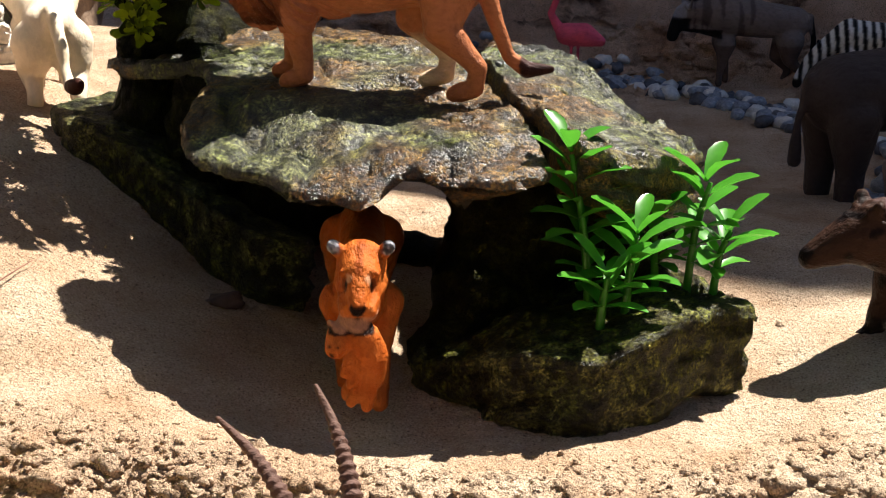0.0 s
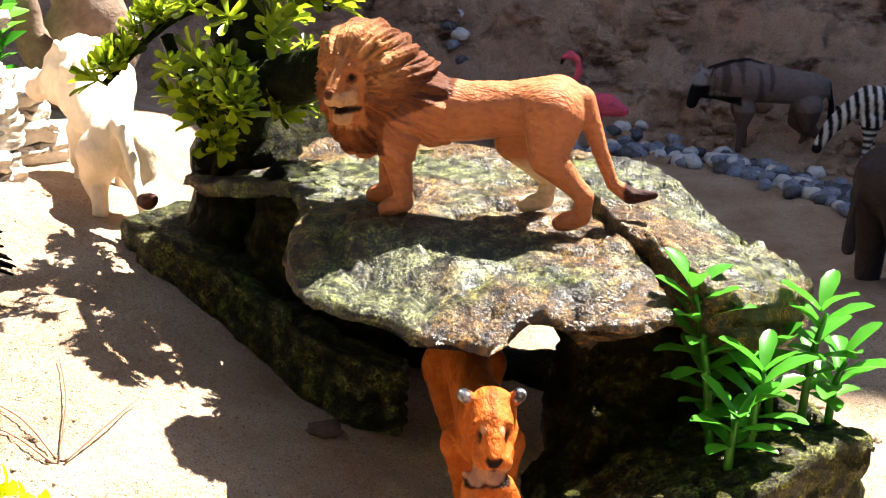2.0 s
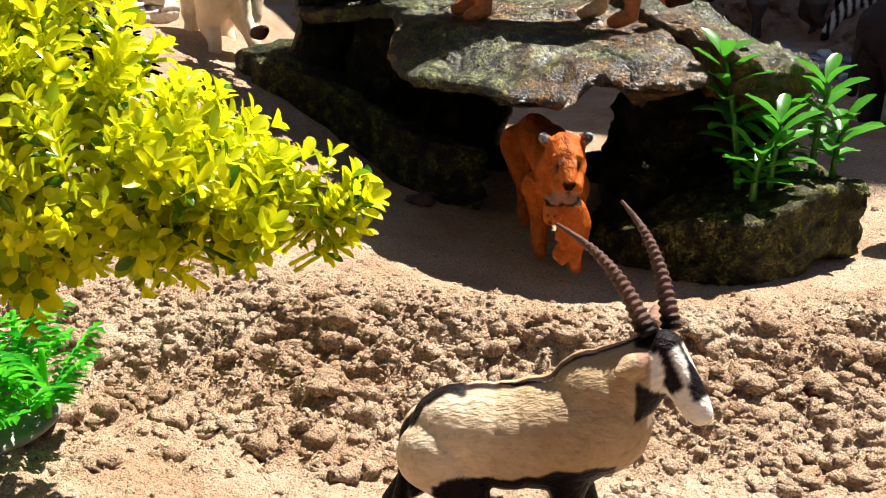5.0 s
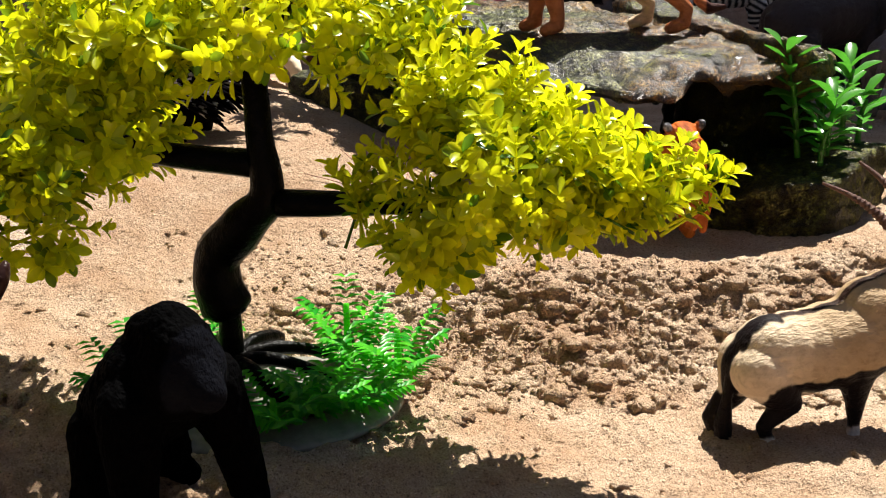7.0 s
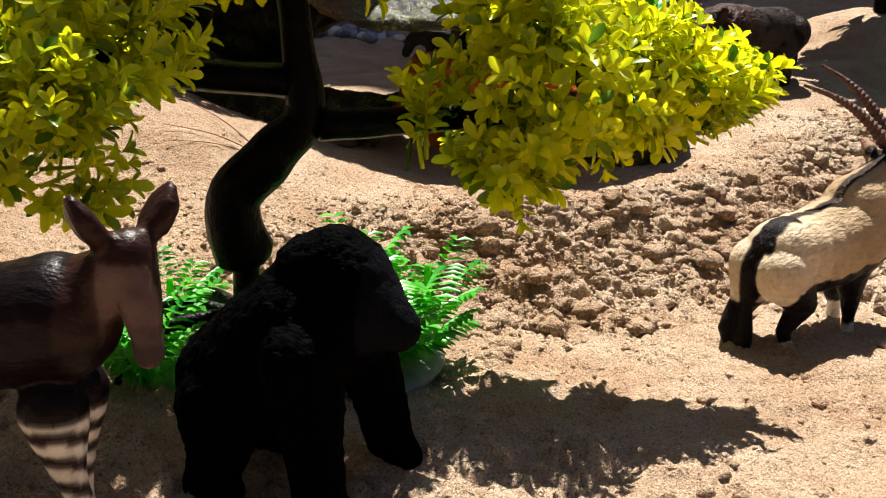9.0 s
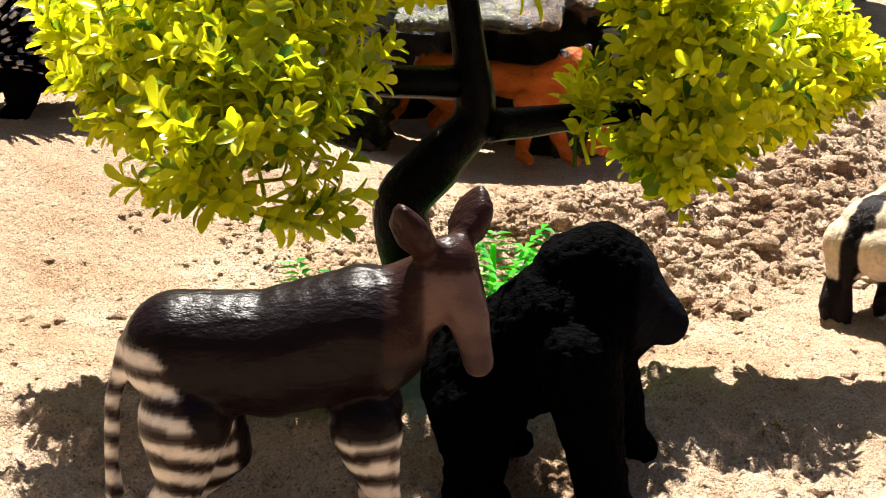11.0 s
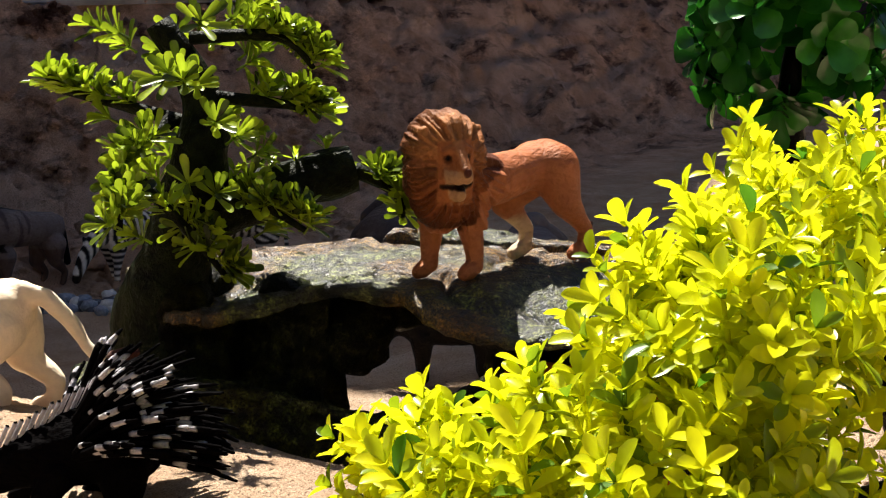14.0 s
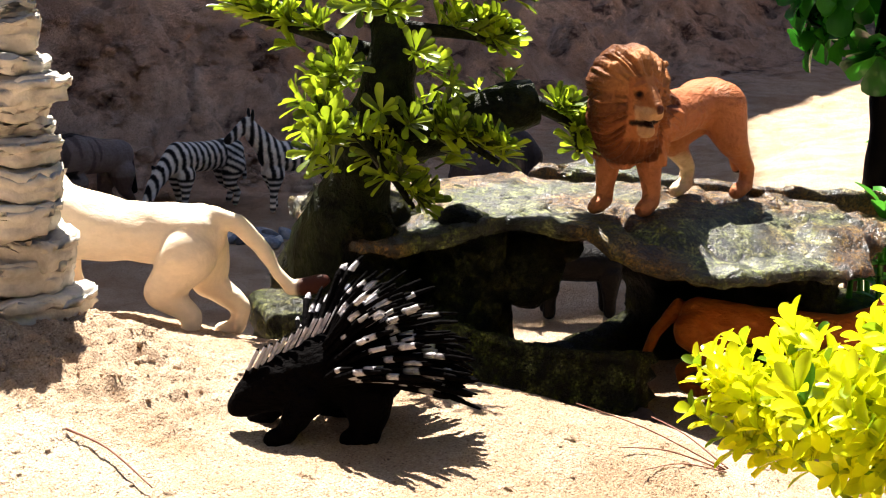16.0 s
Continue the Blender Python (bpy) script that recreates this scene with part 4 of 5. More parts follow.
def lioness():
    at, tip = (0.21, 0, 0.475), -24
    hd = lambda pts: turned(pts, at, -4, tip)
    caps = [(p, 0.8 * r, q, 0.8 * s) for p, r, q, s in cat_legs((0.14, -0.04), (-0.62, -0.48), 0.055, 0.36)]
    caps += chain([(-0.57, 0, 0.37, 0.082), (-0.3, 0, 0.365, 0.078), (0.0, 0, 0.365, 0.085), (0.08, 0, 0.40, 0.08), (0.17, 0, 0.45, 0.074)])
    caps += chain([(0.06, 0, 0.32, 0.078), (0.14, 0, 0.38, 0.07)])
    caps += chain(hd([(-0.02, 0, 0.0, 0.076), (0.03, 0, 0.005, 0.068)]))
    for sg in (1, -1):
        caps += chain(hd([(0.02, sg * 0.036, -0.03, 0.046), (0.07, sg * 0.026, -0.03, 0.042)]))
        caps += chain(hd([(0.11, sg * 0.030, -0.032, 0.036), (0.145, sg * 0.026, -0.032, 0.033)]))
        caps += chain(hd([(0.06, sg * 0.03, 0.042, 0.018), (0.062, sg * 0.05, 0.038, 0.012)]))
        caps += chain(hd([(-0.03, sg * 0.068, 0.045, 0.022), (-0.03, sg * 0.082, 0.062, 0.022)]))
    caps += chain(hd([(0.05, 0, 0.028, 0.046), (0.10, 0, 0.012, 0.038), (0.155, 0, -0.006, 0.030)]))
    caps += chain(hd([(0.08, 0, -0.065, 0.042), (0.12, 0, -0.07, 0.036)]))
    caps += chain([(-0.66, 0, 0.4, 0.035), (-0.75, 0, 0.28, 0.024), (-0.8, 0, 0.15, 0.02), (-0.86, 0, 0.1, 0.028)])
    # the cub in her mouth: head to one side, curved back, hind legs drawn up
    cub = chain([(0.34, 0.0, 0.345, 0.045), (0.35, 0.035, 0.305, 0.054), (0.35, 0.055, 0.25, 0.056), (0.345, 0.05, 0.19, 0.052), (0.34, 0.025, 0.15, 0.042), (0.345, -0.005, 0.13, 0.028)])
    cub += chain([(0.36, -0.03, 0.315, 0.044), (0.39, -0.045, 0.29, 0.03)]) + chain([(0.35, -0.055, 0.345, 0.014), (0.35, -0.062, 0.355, 0.012)])
    cub += chain([(0.375, 0.0, 0.26, 0.02), (0.39, -0.02, 0.215, 0.016)]) + chain([(0.38, 0.02, 0.24, 0.02), (0.395, 0.0, 0.18, 0.016)])
    cub += chain([(0.36, 0.03, 0.16, 0.026), (0.385, 0.0, 0.12, 0.018)]) + chain([(0.36, 0.06, 0.17, 0.026), (0.385, 0.045, 0.105, 0.018)])
    caps += [((p[0] - 0.01, p[1] - 0.03, p[2]), r, (q[0] - 0.01, q[1] - 0.03, q[2]), s) for p, r, q, s in cub]
    back = (Matrix.Translation(at) @ Euler((0, -radians(tip), radians(-4))).to_matrix().to_4x4()).inverted()

    def paint(p):
        q = back @ p
        if q.x > -0.08 and q.z > -0.1 and p.z > 0.33:
            w = Vector((q.x, abs(q.y), q.z))
            if near(w, (0.096, 0.040, 0.022), 0.013):
                return (0.006, 0.003, 0.002)
            if near(w, (0.094, 0.036, 0.05), 0.018):
                return (0.60, 0.30, 0.16)
            if near(w, (0.092, 0.043, 0.02), 0.021):
                return (0.20, 0.05, 0.015)
            if near(w, (-0.01, 0.085, 0.068), 0.024) and q.x > -0.03:
                return (0.42, 0.42, 0.46) if noise.noise(p * 70) > 0.0 else (0.05, 0.05, 0.06)
            if near(w, (-0.04, 0.09, 0.075), 0.03):
                return (0.012, 0.012, 0.014)
            if q.x > 0.165 and -0.024 < q.z < 0.014 and w.y < 0.012 + 0.6 * (q.z + 0.024):
                return (0.008, 0.004, 0.004)
            if q.x > 0.12 and -0.066 < q.z < -0.054 or near(w, (0.172, 0.0, -0.03), 0.009):
                return (0.012, 0.006, 0.005)
            if q.x > 0.13 and -0.054 < q.z < -0.03:
                return (0.5, 0.22, 0.12)
            if w.y < 0.012 and q.z > 0.03 and q.x < 0.09:
                return (0.34, 0.075, 0.015)
        # paler muzzle and underside, darker streaks along the spine and on the cub's face
        if near(p, (0.41, -0.065, 0.305), 0.008) or near(p, (0.40, -0.095, 0.305), 0.008) or near(p, (0.405, -0.085, 0.275), 0.009):
            return (0.02, 0.008, 0.005)
        g = 0.5 + 0.5 * noise.noise(Vector((p.x * 9, p.y * 30, p.z * 22)))
        deep, pale = (0.40, 0.075, 0.010), (0.60, 0.17, 0.035)
        return tuple(u + (v - u) * g for u, v in zip(deep, pale))

    return toy("toy_lioness", caps, paint, pose(0.265 * U, -1.155 * U, -0.05 * U, 0, 0, -84), "painted vinyl toy lioness carrying a cub, under the rock slab", "toy lioness", "toy big cats", 0.0065,
               lambda p: 0.003 * noise.noise(p * 16) + 0.002 * noise.noise(Vector((p.x * 25, p.y * 60, p.z * 45))), 2)


lioness()


def white_lion():
    caps = cat_legs((0.06, -0.08), (-0.56, -0.68), 0.085, 0.38)
    caps += chain([(-0.57, 0, 0.40, 0.115), (-0.3, 0, 0.40, 0.11), (0.0, 0, 0.43, 0.15), (0.12, 0, 0.5, 0.19), (0.2, 0.03, 0.52, 0.19)])
    caps += chain([(0.16, 0.12, 0.64, 0.035), (0.17, 0.14, 0.67, 0.03)]) + chain([(0.16, -0.1, 0.64, 0.035), (0.17, -0.12, 0.67, 0.03)])
    caps += chain([(0.12, 0, 0.4, 0.13), (0.14, 0, 0.3, 0.1)])
    caps += chain([(0.26, 0.12, 0.5, 0.1), (0.3, 0.24, 0.46, 0.06)])
    caps += chain([(-0.64, 0, 0.47, 0.042), (-0.73, -0.01, 0.45, 0.036), (-0.81, -0.02, 0.37, 0.03), (-0.86, -0.03, 0.28, 0.027), (-0.91, -0.04, 0.22, 0.026), (-0.98, -0.06, 0.23, 0.034), (-1.03, -0.07, 0.25, 0.02)])

    def paint(p):
        if p.x < -0.935:
            return (0.06, 0.02, 0.015)
        return (0.86, 0.70, 0.52)

    return toy("toy_white_lion", caps, paint, pose(-1.51 * U, 1.34 * U, 0.33 * U, 0, 0, 111) @ Matrix.Scale(1.04, 4), "cream white vinyl toy lion standing in sand beside the rock", "toy lion", "toy big cats", 0.012,
               lambda p: 0.010 * noise.noise(Vector((p.x * 10, p.y * 10, p.z * 14))) + (0.016 * noise.noise(Vector((p.x * 16, p.y * 30, p.z * 9))) if p.x > -0.02 else 0.0), coat=SMOOTHVINYL)


white_lion()


def hoofed_legs(fx, hx, w, h, r=0.06, hoof=0.03):
    out = []
    for s, a, b in ((1, fx[0], hx[0]), (-1, fx[1], hx[1])):
        out += chain([(0.0, s * w * 0.8, h * 0.85, r * 1.25), (a * 0.5, s * w, h * 0.5, r * 0.6), (a, s * w, h * 0.25, r * 0.4), (a, s * w, 0.03, hoof)])
        out += chain([(hx[0] * 0.5 + hx[1] * 0.5 + 0.03, s * w * 0.8, h * 0.9, r * 1.6), (b + 0.06, s * w, h * 0.55, r * 0.8), (b - 0.03, s * w, h * 0.3, r * 0.42), (b, s * w, 0.03, hoof)])
    return out


def oryx():
    caps = hoofed_legs((0.08, 0.0), (-0.45, -0.31), 0.064, 0.33, 0.064, 0.027)
    caps += chain([(-0.29, 0, 0.335, 0.135), (-0.15, 0, 0.33, 0.148), (0.0, 0, 0.35, 0.158), (0.07, 0, 0.38, 0.155)])
    caps += chain([(0.07, 0, 0.44, 0.13), (0.13, 0, 0.475, 0.115), (0.19, -0.005, 0.525, 0.09), (0.225, -0.01, 0.56, 0.068)])
    caps += chain([(0.24, -0.02, 0.58, 0.06), (0.285, -0.055, 0.51, 0.05), (0.325, -0.085, 0.45, 0.04), (0.33, -0.09, 0.44, 0.038)])
    caps += chain([(0.2, 0.05, 0.59, 0.018), (0.23, 0.1, 0.62, 0.026), (0.235, 0.14, 0.645, 0.008)]) + chain([(0.19, -0.06, 0.58, 0.018), (0.15, -0.1, 0.575, 0.034), (0.11, -0.135, 0.57, 0.012)])
    caps += chain([(-0.375, 0.01, 0.38, 0.032), (-0.42, 0.01, 0.29, 0.02), (-0.44, 0.01, 0.18, 0.019), (-0.45, 0.01, 0.08, 0.034), (-0.45, 0.01, 0.01, 0.026)])
    poll = Vector((0.24, -0.02, 0.585))
    f = Vector((0.09, -0.07, -0.145))
    across = Vector((0.61, 0.79, 0.0))
    front = across.cross(f).normalized()
    if front.z < 0:
        front = -front
    black, white = (0.012, 0.009, 0.010), (0.82, 0.77, 0.70)

    def blend(a, b, k):
        return tuple(u + (w - u) * k for u, w in zip(a, b))

    def paint(p):
        if p.x > 0.16 and p.z > 0.39:
            d = p - poll
            t = d.dot(f) / f.length_squared
            d = d - f * t
            sd, fr = abs(d.dot(across)), d.dot(front)
            if (sd > 0.066 or p.z > 0.6) and t < 0.05:
                return (0.34, 0.20, 0.14) if sd > 0.066 else black
            if t > -0.45 and p.x > 0.19 - 0.1 * (t > 0.2):
                if t > 0.84:
                    return white
                if t < -0.02 and fr > 0.0:
                    return black
                if 0.56 < t <= 0.84 and fr > -0.02 and sd < 0.034:
                    return black
                if fr > 0 and sd < 0.007 + 0.016 * smooth01(0.2, 0.55, t):
                    return black
                if 0.038 < sd < 0.052 and 0.0 < t < 0.6 and fr > -0.02:
                    return black
                if fr < -0.04 and 0.05 < t < 0.7:
                    return black
                if t > -0.1 and p.x > 0.2:
                    return white
        if p.x < -0.40 and p.z < 0.38 and (abs(p.y - 0.01) < 0.034 or p.z < 0.14):
            return black
        if p.x < -0.32 + 0.5 * (p.z - 0.36) and p.z > 0.37 and abs(p.y) < 0.045 + 0.02 * noise.noise(p * 30):
            return black
        leg = p.z < 0.27 and (p.x > -0.07 or p.x < -0.2)
        if p.z < 0.075 + 0.02 * math.sin(p.y * 30):
            return white
        if leg and (p.z < 0.25 if p.x > -0.36 else p.z < 0.19):
            return black
        if 0.21 < p.z < 0.268 + 0.035 * smooth01(-0.2, 0.05, p.x) + 0.008 * noise.noise(p * 25) and -0.34 < p.x < 0.12:
            return black
        if p.z < 0.24 and p.x < 0.12:
            return (0.78, 0.66, 0.52)
        if abs(p.y) < 0.022 and p.z > 0.43:
            return (0.03, 0.016, 0.012)
        return blend((0.36, 0.24, 0.125), (0.70, 0.56, 0.40), 0.2 + 0.8 * smooth01(-0.05, -0.38, p.x) + 0.12 * noise.noise(p * 12))

    def horns(bm):
        for b, t1 in (((0.2, -0.03, 0.625), (-0.03, 0.20, 0.855)), ((0.265, 0.02, 0.625), (0.15, 0.28, 0.895))):
            b, t1 = Vector(b), Vector(t1)
            pts, rad = [], []
            for k in range(45):
                t = k / 44
                pts.append(b.lerp(t1, t) + Vector((0.03, -0.01, 0.06)) * math.sin(math.pi * t) * 0.6)
                rad.append((0.027 - 0.022 * t) * (1.0 + (0.16 if k % 2 else -0.12) * (t < 0.75)))
            tube(bm, pts, rad, 8)

    def all_paint(p):
        if p.z > 0.665:
            return (0.13, 0.075, 0.06)
        return paint(p)

    return toy("toy_oryx", caps, all_paint, pose(0.2 * U, -3.06 * U, -0.225 * U, 0, 0, 0), "painted vinyl toy oryx with long ringed horns, hooves sunk in sand", "toy oryx", "toy hoofed animals", 0.0065,
               lambda p: 0.005 * noise.noise(p * 9) + 0.0008 * noise.noise(p * 60), 3, horns)


oryx()


def gorilla():
    caps = []
    for s in (1, -1):
        caps += chain([(0.0, s * 0.13, 0.38, 0.10), (0.05, s * 0.175, 0.2, 0.07), (0.08, s * 0.19, 0.06, 0.06), (0.13, s * 0.18, 0.03, 0.042)])
        caps += chain([(-0.25, s * 0.07, 0.21, 0.11), (-0.23, s * 0.12, 0.1, 0.075), (-0.26, s * 0.15, 0.03, 0.05), (-0.18, s * 0.16, 0.025, 0.04)])
    caps += chain([(-0.26, 0, 0.25, 0.135), (-0.14, 0, 0.34, 0.155), (-0.04, 0, 0.42, 0.165), (0.04, 0, 0.46, 0.14)])
    caps += chain([(0.06, 0, 0.48, 0.13), (0.06, 0, 0.54, 0.105), (0.03, 0, 0.59, 0.08), (-0.03, 0, 0.54, 0.10)])
    caps += chain([(0.13, 0, 0.48, 0.07), (0.18, 0, 0.44, 0.058)])
    caps += chain([(0.135, -0.045, 0.535, 0.026), (0.135, 0.045, 0.535, 0.026)])

    def paint(p):
        if p.x > 0.125 and p.z > 0.4:
            if near(p, (0.19, 0.022, 0.475), 0.014) or near(p, (0.19, -0.022, 0.475), 0.014) or near(p, (0.16, 0.04, 0.51), 0.012) or near(p, (0.16, -0.04, 0.51), 0.012):
                return (0.001, 0.001, 0.001)
            return (0.005, 0.0055, 0.008)
        return (0.0008, 0.0008, 0.001)

    def relief(p):
        return (0.004 * noise.noise(Vector((p.x * 20, p.y * 20, p.z * 12))) + 0.006 * noise.noise(Vector((p.x * 90, p.y * 90, p.z * 38)))) * (1 if p.x < 0.13 else 0.15)

    return toy("toy_gorilla", caps, paint, pose(-2.09 * U, -3.41 * U, -0.03 * U, 0, 0, -58), "black furry vinyl toy gorilla walking on its knuckles", "toy gorilla", "", 0.009, relief, coat=MATTEBLACK)


gorilla()


def okapi():
    hd = lambda pts: turned(pts, (0.17, -0.02, 0.68), -48, 0)
    caps = hoofed_legs((0.0, 0.07), (-0.36, -0.44), 0.075, 0.4, 0.062, 0.028)
    caps += chain([(-0.38, 0, 0.49, 0.125), (-0.2, 0, 0.48, 0.135), (0.0, 0, 0.53, 0.14)])
    caps += chain([(0.0, 0, 0.54, 0.11), (0.1, 0, 0.6, 0.085), (0.16, -0.02, 0.65, 0.07)])
    caps += chain(hd([(0.0, 0, 0.0, 0.062), (0.05, 0, -0.08, 0.048), (0.08, 0, -0.15, 0.036), (0.09, 0, -0.185, 0.034)]))
    for sgn in (1, -1):
        for k in (-1, 0, 1):
            caps += chain(hd([(-0.02, sgn * 0.045, 0.03, 0.02), (-0.02 + 0.022 * k, sgn * 0.07, 0.06, 0.028), (-0.02 + 0.022 * k, sgn * 0.092, 0.095, 0.026), (-0.02 + 0.008 * k, sgn * 0.108, 0.13, 0.012)]))
    caps += chain([(-0.49, 0, 0.5, 0.025), (-0.53, 0, 0.38, 0.018), (-0.54, 0, 0.24, 0.018), (-0.54, 0, 0.16, 0.022)])

    def paint(p):
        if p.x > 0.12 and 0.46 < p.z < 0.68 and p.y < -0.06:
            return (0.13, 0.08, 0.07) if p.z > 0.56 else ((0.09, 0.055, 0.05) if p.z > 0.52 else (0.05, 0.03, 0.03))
        if p.z < 0.04:
            return (0.02, 0.016, 0.015)
        if p.z < 0.13:
            return (0.72, 0.66, 0.6)
        if p.z < 0.33 + 0.2 * smooth01(-0.3, -0.44, p.x) and (p.x < -0.28 or p.x > -0.06):
            if math.sin(p.z * 105 + 2.0 * math.sin(p.x * 12 + p.y * 16)) > 0.2:
                return (0.8, 0.76, 0.7)
            return (0.025, 0.014, 0.012)
        if p.x > 0.04 and p.z > 0.5:
            return (0.026, 0.011, 0.009)
        return (0.007, 0.0035, 0.0045)

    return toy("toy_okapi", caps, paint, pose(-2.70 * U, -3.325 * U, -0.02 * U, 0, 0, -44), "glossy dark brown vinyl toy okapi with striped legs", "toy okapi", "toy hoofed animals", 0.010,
               lambda p: 0.002 * noise.noise(p * 14), coat=GLOSSVINYL)


okapi()


def porcupine():
    rng = random.Random(8)
    caps = []
    for s in (1, -1):
        caps += chain([(0.14, s * 0.08, 0.14, 0.06), (0.2, s * 0.1, 0.04, 0.035), (0.25, s * 0.1, 0.02, 0.03)])
        caps += chain([(-0.06, s * 0.1, 0.14, 0.08), (-0.06, s * 0.12, 0.04, 0.045), (0.0, s * 0.12, 0.02, 0.035)])
    caps += chain([(-0.08, 0, 0.22, 0.13), (0.04, 0, 0.22, 0.13), (0.16, 0, 0.19, 0.1), (0.24, 0, 0.165, 0.078), (0.29, 0, 0.13, 0.06), (0.325, 0, 0.105, 0.044)])
    caps += both([(0.25, 0.05, 0.2, 0.022), (0.245, 0.055, 0.215, 0.02)])
    tips = []

    def quills(bm):
        def quill(c, d, ln, r, band, droop, wide=0.22):
            steps = (0.0, band, band + 0.03, band + 0.03 + wide, band + 0.06 + wide, 0.96, 1.0)
            pts = [c + d * (ln * t) + Vector((-0.14, 0, -0.16)) * (ln * droop * t * t) for t in steps]
            start = len(bm.verts)
            tube(bm, pts, [r * 0.8, r, r, r, r * 0.95, r * 0.6, r * 0.12], 5)
            bm.verts.ensure_lookup_table()
            for k in range(start, len(bm.verts)):
                v = (bm.verts[k].co - c).length / ln
                tips.append(band + 0.015 < v < band + 0.042 + wide)
        for k in range(250):
            x = rng.uniform(-0.17, 0.10)
            a = rng.uniform(-1.75, 1.75)
            c = Vector((x, 0.12 * math.sin(a), 0.22 + 0.12 * math.cos(a)))
            fan = 0.12 + 6.2 * (0.10 - x) + rng.uniform(-0.15, 0.15)
            d = Vector((-math.sin(fan), math.sin(a) * 0.5, math.cos(fan) * (0.35 + 0.65 * max(0.0, math.cos(a))))).normalized()
            quill(c, d, rng.uniform(0.17, 0.32) * (1.0 - 0.25 * smooth01(0.0, -0.17, x)), rng.uniform(0.0075, 0.012), rng.uniform(0.35, 0.78), 1.2, rng.uniform(0.06, 0.15))
        for k in range(15):
            t = k / 14
            quill(Vector((0.03 + 0.29 * t, 0.008 * (k % 2), 0.31 - 0.12 * t)), Vector((-0.3, 0.03, 1)).normalized(), (0.17 - 0.07 * t) * rng.uniform(0.9, 1.1), 0.0075, 0.25, 0.35, 0.62)

    def paint(p):
        return (0.0025, 0.002, 0.0022)

    ob = toy("toy_porcupine", caps, paint, pose(-1.86 * U, -0.29 * U, 0.36 * U, 0, -6, 146) @ Matrix.Scale(0.94, 4), "black vinyl toy porcupine with white-banded raised quills", "toy porcupine", "", 0.012,
             lambda p: 0.008 * noise.noise(p * 20), 3, quills, 0, MATTEBLACK)
    at = ob.data.color_attributes["paint"]
    first = len(at.data) - len(tips)
    for k, pale in enumerate(tips):
        if pale:
            at.data[first + k].color = (0.55, 0.52, 0.55, 1)
    return ob


porcupine()


def zebra(place, head_down, label):
    caps = hoofed_legs((0.03, -0.04), (-0.48, -0.54), 0.07, 0.36, 0.06, 0.026)
    caps += chain([(-0.5, 0, 0.42, 0.11), (-0.25, 0, 0.41, 0.115), (0.0, 0, 0.43, 0.115)])
    if head_down:
        caps += chain([(0.02, 0, 0.45, 0.1), (0.15, 0, 0.36, 0.07), (0.26, 0, 0.25, 0.055), (0.33, 0, 0.13, 0.04), (0.345, 0, 0.09, 0.034)])
        caps += both([(0.22, 0.04, 0.33, 0.02), (0.22, 0.06, 0.38, 0.012)])
    else:
        caps += chain([(0.02, 0, 0.47, 0.1), (0.14, 0, 0.6, 0.075), (0.2, 0, 0.68, 0.058), (0.3, 0, 0.6, 0.042), (0.35, 0, 0.565, 0.035)])
        caps += both([(0.17, 0.04, 0.73, 0.02), (0.17, 0.05, 0.79, 0.012)])
    caps += chain([(-0.6, 0, 0.46, 0.025), (-0.64, 0, 0.34, 0.017), (-0.65, 0, 0.2, 0.02)])

    def paint(p):
        if (head_down and p.x > 0.31 and p.z < 0.13) or (not head_down and p.x > 0.33):
            return (0.02, 0.016, 0.016)
        if p.z < 0.28 and p.x < 0.15:
            s = math.sin(p.z * 135)
        elif p.x < -0.38:
            s = math.sin((p.z + (p.x + 0.38) * -0.6) * 105)
        else:
            s = math.sin(p.x * 105 + 1.8 * math.sin(p.z * 8))
        return (0.82, 0.80, 0.77) if s > 0.05 else (0.012, 0.012, 0.014)

    return toy("toy_zebra", caps, paint, place, label, "toy zebra", "toy zebras", 0.009)


zebra(rest(3.12, 5.02, ground_height(3.12, 5.02), 174) @ Matrix.Scale(1.05, 4), True, "black and white vinyl toy zebra grazing beside the pebbles")
zebra(rest(3.62, 4.5, ground_height(3.62, 4.5), 150) @ Matrix.Scale(1.05, 4), False, "black and white vinyl toy zebra with raised head beside the pebbles")


